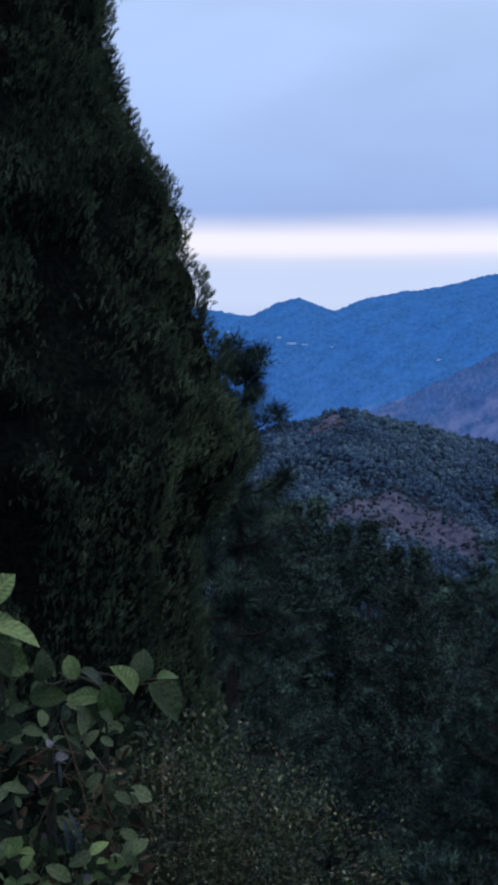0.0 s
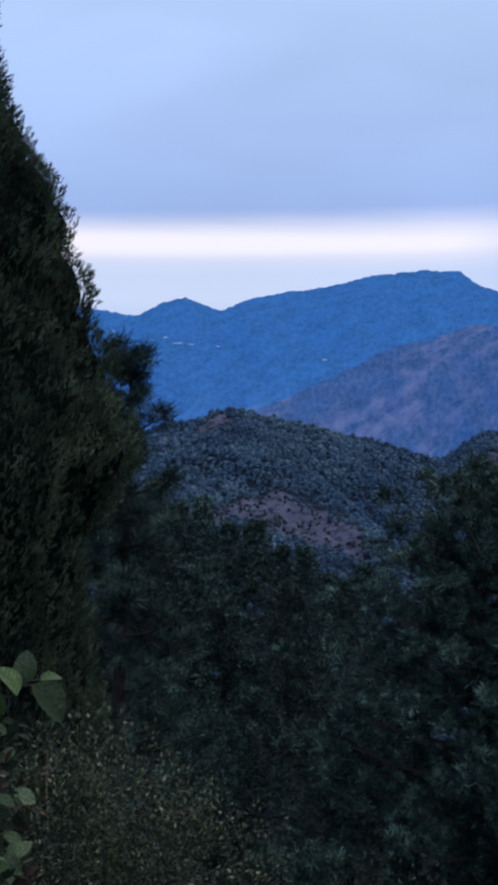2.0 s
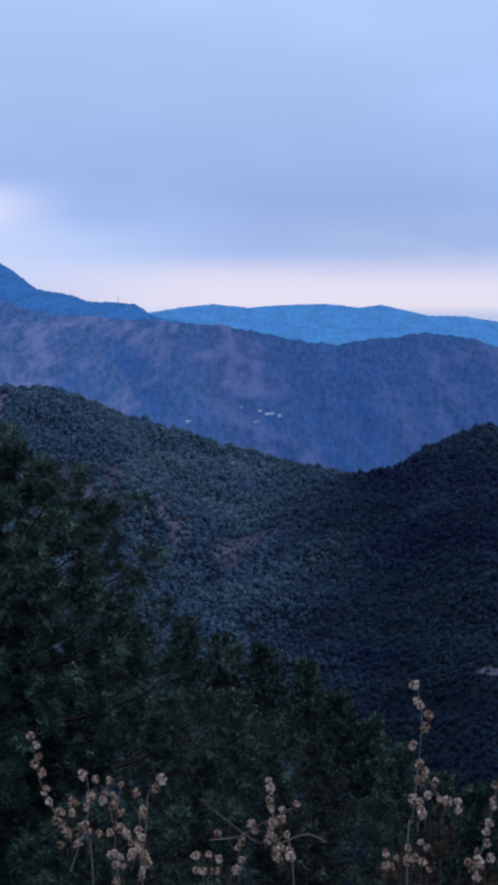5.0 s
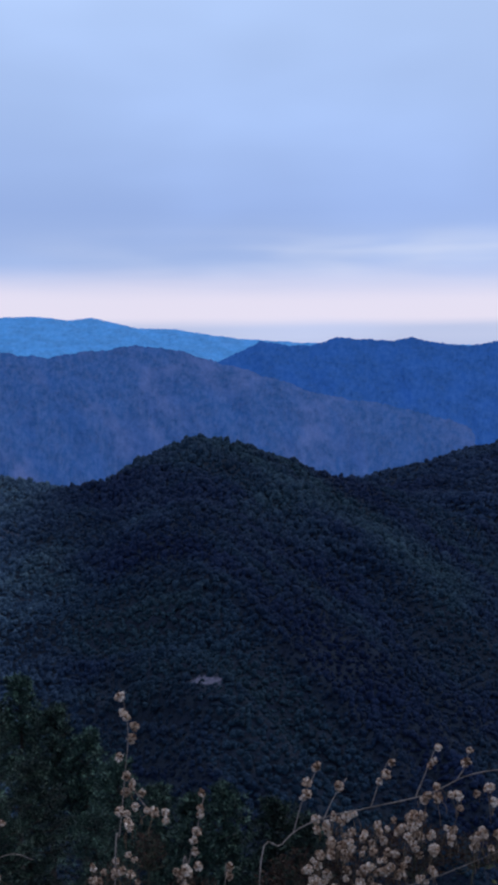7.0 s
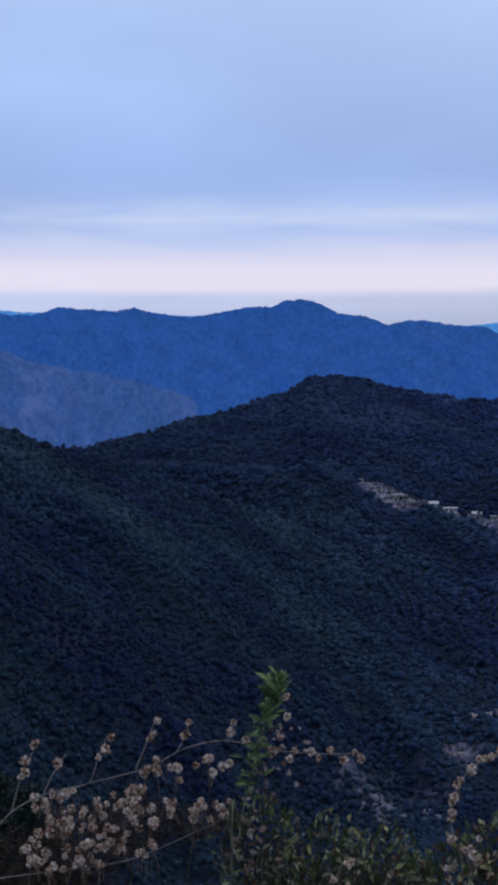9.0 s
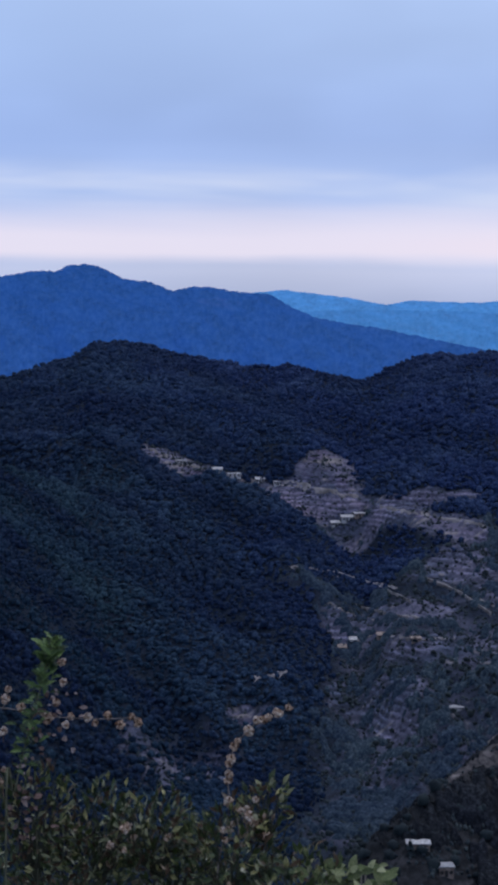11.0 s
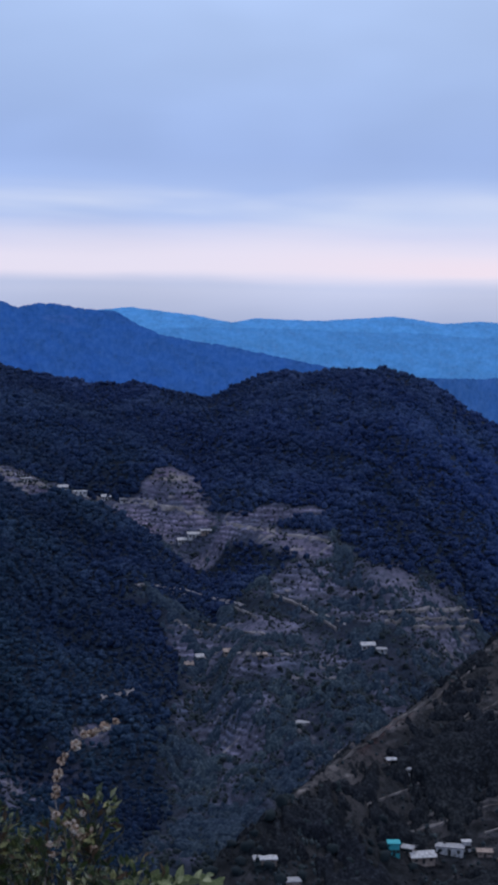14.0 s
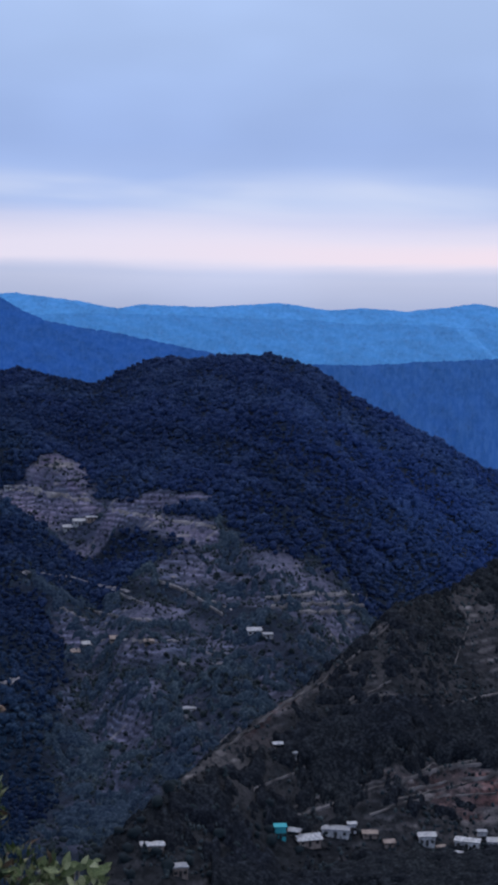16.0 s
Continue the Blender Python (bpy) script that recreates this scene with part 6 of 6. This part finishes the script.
def build_rosette():
    """Pale broad leaves low on the brow."""
    rng = np.random.default_rng(72)
    c = from_eye(E4, 54.6, -20.2, 3.0)
    base = rooted(c)
    plant = thing("broad_leaved_plant", base, "low plant with pale broad green leaves", "plant")
    side, fwd = side_of(55)
    leaves = [leaf_mesh("leaf", M_PALELEAF, 0.55, 0.4, 0.3), leaf_mesh("leaf", M_PALELEAF, 0.42, 0.6, 0.3)]
    for i in range(84):
        b, e = 54.6 + rng.uniform(-1.7, 1.5), -19.65 + rng.uniform(-0.8, 0.55)
        p = from_eye(E4, b, e, 3.0 + rng.normal(0, 0.03))
        tip = side * rng.normal(0, 0.8) + np.array([0, 0, rng.uniform(0.2, 1.0)]) - fwd * rng.uniform(-0.3, 0.6)
        piece("leaf", leaves[i % 2], plant, leaf_pose(Vector(p) - base, tip, -fwd + np.array([0, 0, 0.9]), rng.uniform(0.018, 0.038)))
        if i % 6 == 0:
            stems(plant, [[np.array(base), (np.array(base) + p) / 2 + rng.normal(0, 0.02, 3), p]], 0.004, 0.0015, M_TWIG)


M_PALELEAF = own_tone("pale_leaf", (0.05, 0.075, 0.02), (0.16, 0.20, 0.07), (0.48, 0.48, 0.26), 0.4, 0.25, 0.5, 0.4)
build_spike()
build_rosette()

# ---------------------------------------------------------------- houses, tracks and the mast
def box(x0, x1, y0, y1, z0, z1):
    v = np.array([(x, y, z) for z in (z0, z1) for y in (y0, y1) for x in (x0, x1)], float)
    return v, np.array([(0, 2, 3, 1), (4, 5, 7, 6), (0, 1, 5, 4), (1, 3, 7, 5), (3, 2, 6, 7), (2, 0, 4, 6)])


def gable(w_, d_, z0, rise, over):
    v = np.array([(-w_ - over, -d_ - over, z0), (w_ + over, -d_ - over, z0), (w_ + over, d_ + over, z0), (-w_ - over, d_ + over, z0),
                  (-w_ - over, 0, z0 + rise), (w_ + over, 0, z0 + rise), (-w_ - over, -d_ - over, z0 - 0.2), (w_ + over, -d_ - over, z0 - 0.2),
                  (w_ + over, d_ + over, z0 - 0.2), (-w_ - over, d_ + over, z0 - 0.2)], float)
    return v, np.array([(0, 1, 5, 4), (3, 4, 5, 2), (6, 9, 8, 7), (0, 6, 7, 1), (2, 8, 9, 3), (0, 3, 9, 6), (1, 7, 8, 2)])


def build_house(at, wide, deep, tall, wall, roof, label, group, flat=False, turn=0.0, openings=3):
    b = math.atan2(at[0], at[1])
    at = Vector(at) + Vector((math.sin(b), math.cos(b), 0)) * deep / 2
    house = thing("house", at, label, "house", group)
    house.rotation_euler = (0, 0, -b + turn)
    hw, hd = wide / 2, deep / 2
    solid("wall", *box(-hw, hw, -hd, hd, -0.8, tall), wall, house)
    if flat:
        solid("roof", *box(-hw - 0.4, hw + 0.4, -hd - 0.4, hd + 0.4, tall + 0.004, tall + 0.35), roof, house)
    else:
        solid("roof", *gable(hw, hd, tall + 0.2, deep * 0.28, 0.6), roof, house)
    for i in range(openings):
        x = -hw + wide * (i + 0.5) / openings
        if i == openings // 2:
            solid("door", *box(x - 0.5, x + 0.5, -hd - 0.06, -hd + 0.1, 0.0, min(2.05, tall - 0.3)), M_HOLE, house)
        else:
            win = solid("window", *box(x - 0.55, x + 0.55, -hd - 0.05, -hd + 0.1, 0.9, min(2.0, tall - 0.3)), M_HOLE, house)
            solid("sill", *box(x - 0.7, x + 0.7, -hd - 0.2, -hd - 0.052, 0.75, 0.88), wall, win)
    return house


V1, V2, V3 = "village on the spur", "houses on the far terraces", "far hamlet"
for b, e, w_, d_, h_, wall, roof, flat, turn, lab in (
        (62.50, -18.3, 4.2, 5, 4.6, M_TEAL, M_TEAL, True, 0.1, "small flat-roofed house painted bright teal"),
        (63.52, -18.55, 9.0, 7, 2.6, M_MUD, M_PLASTER, False, 0.35, "low house with a broad pale pitched roof"),
        (64.56, -18.2, 10.5, 6, 3.0, M_PLASTER, M_ROOFTIN, True, -0.1, "long whitewashed house with a flat roof"),
        (65.81, -18.2, 5.5, 5, 1.9, M_MUD, M_MUD, True, 0.1, "low mud-walled house with a tin roof"),
        (66.5, -18.45, 3.4, 4, 1.9, M_MUD, M_MUD, False, 0.3, "small shed with a tin roof"),
        (67.88, -18.35, 6.2, 5, 3.8, M_PLASTER, M_ROOFTIN, False, 0.2, "two-toned house with a grey pitched roof"),
        (69.38, -18.4, 9.5, 6, 3.0, M_PLASTER, M_PLASTER, True, -0.15, "whitewashed house with a flat parapet roof"),
        (70.4, -18.35, 6.0, 5, 3.2, M_PLASTER, M_ROOFTIN, False, 0.1, "whitewashed house at the edge of the village"),
        (57.78, -18.7, 8.0, 5, 1.8, M_MUD, M_PLASTER, True, 0.1, "low shed under a long pale roof"),
        (58.79, -19.6, 5.0, 5, 3.6, M_MUD, M_ROOFTIN, True, 0.2, "half-built concrete house with open sides"),
        (62.85, -15.55, 4.8, 4, 2.8, M_PLASTER, M_ROOFTIN, True, 0.0, "small white house on the slope"),
        (62.35, -15.25, 3.0, 3, 2.2, M_MUD, M_PLASTER, False, 0.3, "tiny shed on the slope"),
        (63.05, -18.25, 3.6, 4, 2.4, M_MUD, M_ROOFTIN, False, -0.3, "small dark-walled hut between the houses"), (65.15, -18.05, 3.0, 3, 3.6, M_PLASTER, M_PLASTER, True, 0.1, "narrow whitewashed annexe beside a long house"),
        (68.4, -18.55, 3.0, 3, 2.0, M_PLASTER, M_MUD, False, 0.5, "whitewashed lean-to with a dull roof"), (69.0, -18.7, 3.4, 3, 1.8, M_MUD, M_PLASTER, False, -0.2, "low outhouse under a pale roof"),
        (69.9, -18.1, 3.2, 3, 4.0, M_PLASTER, M_ROOFTIN, True, 0.2, "tall narrow whitewashed house")):
    build_house(sighted(b, e), w_ * 0.85, d_ * 0.7, h_ * 0.85, wall, roof, lab, V1, flat, turn)
for b, e, w_, h_, wall, roof, flat, lab in (
        (61.45, -11.2, 7.0, 3.0, M_PLASTER, M_PLASTER, False, "white house among the terraces"), (61.95, -11.25, 5.0, 1.6, M_PLASTER, M_ROOFTIN, True, "long low white outbuilding"),
        (59.04, -13.9, 7.5, 1.6, M_PLASTER, M_ROOFTIN, True, "long low pale shed"), (55.05, -7.25, 8.0, 3.0, M_PLASTER, M_ROOFTIN, False, "white house below the hill road"),
        (54.64, -7.45, 6.0, 2.6, M_PLASTER, M_ROOFTIN, False, "small white house by the road"), (55.5, -7.1, 7.0, 2.6, M_MUD, M_PLASTER, True, "house with a pale flat roof"),
        (48.99, -5.2, 7.0, 2.4, M_PLASTER, M_ROOFTIN, True, "pale flat-roofed roadside hut"), (50.32, -5.52, 6.0, 2.6, M_PLASTER, M_ROOFTIN, False, "white pitched-roof roadside house"),
        (50.93, -5.68, 9.0, 2.6, M_PLASTER, M_PLASTER, True, "long white roadside house"), (51.86, -5.88, 6.0, 2.8, M_PLASTER, M_ROOFTIN, False, "small whitewashed roadside house"),
        (52.5, -5.96, 5.0, 2.4, M_PLASTER, M_ROOFTIN, True, "whitewashed hut beside the road"), (57.6, -11.5, 5.0, 1.6, M_MUD, M_MUD, True, "stone hut on a terrace"),
        (56.33, -11.45, 4.0, 2.2, M_MUD, M_MUD, False, "narrow pale hut on a terrace"), (54.9, -11.9, 4.0, 2.2, M_MUD, M_MUD, False, "pale hut by the stream"), (55.3, -11.7, 3.5, 3.4, M_PLASTER, M_ROOFTIN, False, "small pale tin-roofed hut")):
    build_house(sighted(b, e), w_ * 0.8, 4, h_ * 0.85, wall, roof, lab, V2, flat, 0.15)


def on_far(surface, bearing, angle):
    """Where a line of sight meets a far mountainside."""
    d = np.arange(1800.0, 4780.0, 2.0)
    z = surface(np.full_like(d, bearing), d)
    hit = np.nonzero(z >= EYE_Z + np.tan(radians(angle)) * d)[0]
    k = hit[0] if len(hit) else -1
    q = radians(bearing)
    return Vector((math.sin(q) * d[k], math.cos(q) * d[k], z[k]))


for b, e, w_ in ((21.03, -1.7, 16), (22.86, -1.19, 20), (23.94, -1.41, 24), (23.48, -1.72, 14), (23.6, -1.3, 10), (24.3, -1.48, 9)):
    build_house(on_far(SLOPE, b, e), w_ * 0.55, 7, 2.6, M_FARWALL, M_FARWALL, "white building on the far mauve slope", V3, True, openings=0)
for b, e, w_ in ((1.11, 2.48, 14), (1.55, 2.27, 26), (1.95, 2.22, 30), (6.9, 1.64, 22), (-0.73, 2.69, 16), (3.0, 2.15, 9), (0.6, 2.38, 8)):
    build_house(on_far(MOUNTAIN, b, e), w_ * 0.8, 9, 3.2, M_FARWALL, M_FARWALL, "pale buildings on the blue mountainside", V3, True, openings=0)


def build_track(nodes, wide, label, name="track", mat=None, up=0.0):
    """A worn track, bedded on the hillside, or a dry-stone edge standing up from it."""
    k = np.array(nodes)
    steps = max(8, int((k[-1, 0] - k[0, 0]) * 12)) if abs(k[-1, 0] - k[0, 0]) > 0.5 else 10
    q = np.linspace(0, len(k) - 1, steps)
    pts = [sighted(float(np.interp(s, range(len(k)), k[:, 0])), float(np.interp(s, range(len(k)), k[:, 1]))) for s in q]
    p = np.array([x[:] for x in pts])
    d = np.hypot(p[:, 0], p[:, 1])
    for _ in range(3):
        d[1:-1] = (d[:-2] + 2 * d[1:-1] + d[2:]) / 4
    b = np.degrees(np.arctan2(p[:, 0], p[:, 1]))
    rng = np.random.default_rng(len(nodes) + int(wide * 10))
    half = wide * 0.3 * rng.uniform(0.6, 1.3, len(d))
    rows = []
    for off, lift in ((-1.0, -0.3), (-0.9, 0.08 + up), (0.0, 0.12 + up), (0.9, 0.1 + up), (1.0, -0.3)):
        dd = d + off * half
        z = height(b, dd) + lift
        rows.append(np.stack([np.sin(np.radians(b)) * dd, np.cos(np.radians(b)) * dd, z], 1))
    v = np.concatenate(rows)
    n = len(d)
    f = np.array([(r * n + i, r * n + i + 1, (r + 1) * n + i + 1, (r + 1) * n + i) for r in range(4) for i in range(n - 1)])
    tagged(solid(name, v, f, mat or M_TRACK), label, "track", kind="structure")


for nodes, wide in (([(47.67, -4.58), (49.19, -5.20), (51.34, -5.77), (53.60, -6.00), (55.46, -6.40)], 6.0), ([(55.98, -6.70), (58.13, -6.98), (60.08, -7.35)], 5.0),
                    ([(52.90, -8.86), (53.83, -9.16), (55.48, -9.25), (56.93, -9.64)], 3.5), ([(54.15, -10.07), (55.50, -10.67), (56.22, -10.76)], 3.5),
                    ([(54.47, -11.89), (56.12, -11.26), (57.78, -11.44), (59.01, -11.31)], 3.0), ([(57.96, -9.21), (59.19, -9.59), (60.63, -10.26)], 3.0)):
    build_track(nodes, wide, "pale earth road cut across the hillside")
for nodes, wide in (([(68.78, -12.06), (68.97, -11.46), (69.26, -10.65)], 3.0), ([(68.38, -12.78), (68.60, -13.36)], 2.5), ([(59.83, -15.24), (60.56, -14.75), (61.28, -14.34)], 3.0),
                    ([(64.80, -13.58), (65.41, -13.07)], 2.5), ([(66.45, -13.78), (68.30, -13.57), (70.36, -12.99)], 2.0), ([(67.42, -15.91), (68.75, -15.32), (70.41, -14.85)], 2.0),
                    ([(66.51, -16.91), (67.95, -16.53), (70.43, -15.88)], 2.2), ([(62.57, -17.37), (64.64, -16.54), (66.71, -16.19)], 1.5), ([(67.94, -15.88), (70.42, -15.34)], 1.5),
                    ([(62.25, -17.75), (64.15, -17.2), (65.3, -16.6), (66.9, -16.27), (67.95, -15.8), (69.0, -15.5), (70.4, -15.2)], 2.2),
                    ([(65.8, -17.4), (66.9, -17.0), (67.95, -16.8), (69.0, -16.6), (70.4, -16.45)], 2.4), ([(67.2, -16.5), (68.6, -16.2), (70.4, -15.95)], 1.2),
                    ([(60.4, -15.2), (61.5, -14.45), (62.4, -13.75), (63.3, -13.2), (64.15, -12.7), (65.3, -11.7), (66.2, -10.9), (66.9, -10.25)], 2.2),
                    ([(65.0, -13.6), (65.8, -13.1), (66.5, -12.7)], 1.6), ([(61.5, -16.6), (62.8, -16.1), (64.0, -15.7)], 1.4)):
    build_track(nodes, wide * 0.5, "footpath and dry-stone field edge on the grassy spur", mat=M_PATH, up=0.55)
for nodes in ([(61.85, -9.86), (63.71, -9.69), (65.56, -9.71)], [(62.06, -10.18), (63.71, -10.04), (65.56, -10.06)], [(63.10, -10.37), (64.95, -10.29)], [(58.0, -9.3), (59.2, -9.75), (60.3, -10.5)], [(53.1, -8.95), (54.6, -9.1), (56.0, -9.5), (57.4, -10.1)], [(55.4, -10.3), (56.6, -10.6), (58.0, -10.75)]):
    build_track(nodes, 2.0, "pale dry-stone edge of a farm terrace", up=1.1)
build_track([(51.68, -12.90), (52.40, -12.80), (53.13, -12.50)], 9.0, "patch of bare washed earth in the valley", "bare_earth")

foot = on_far(MOUNTAIN, 18.5, 2.5)
mast = thing("radio_mast", foot, "thin steel mast on the mountain crest", "mast")
solid("pole", *tube(np.array([(0, 0, -4.0), (0, 0, 14), (0, 0, 30)]), np.array([0.9, 0.6, 0.3]), 6), M_MAST, mast)
solid("crossarm", *box(-2.2, 2.2, -0.2, 0.2, 21, 21.6), M_MAST, mast)
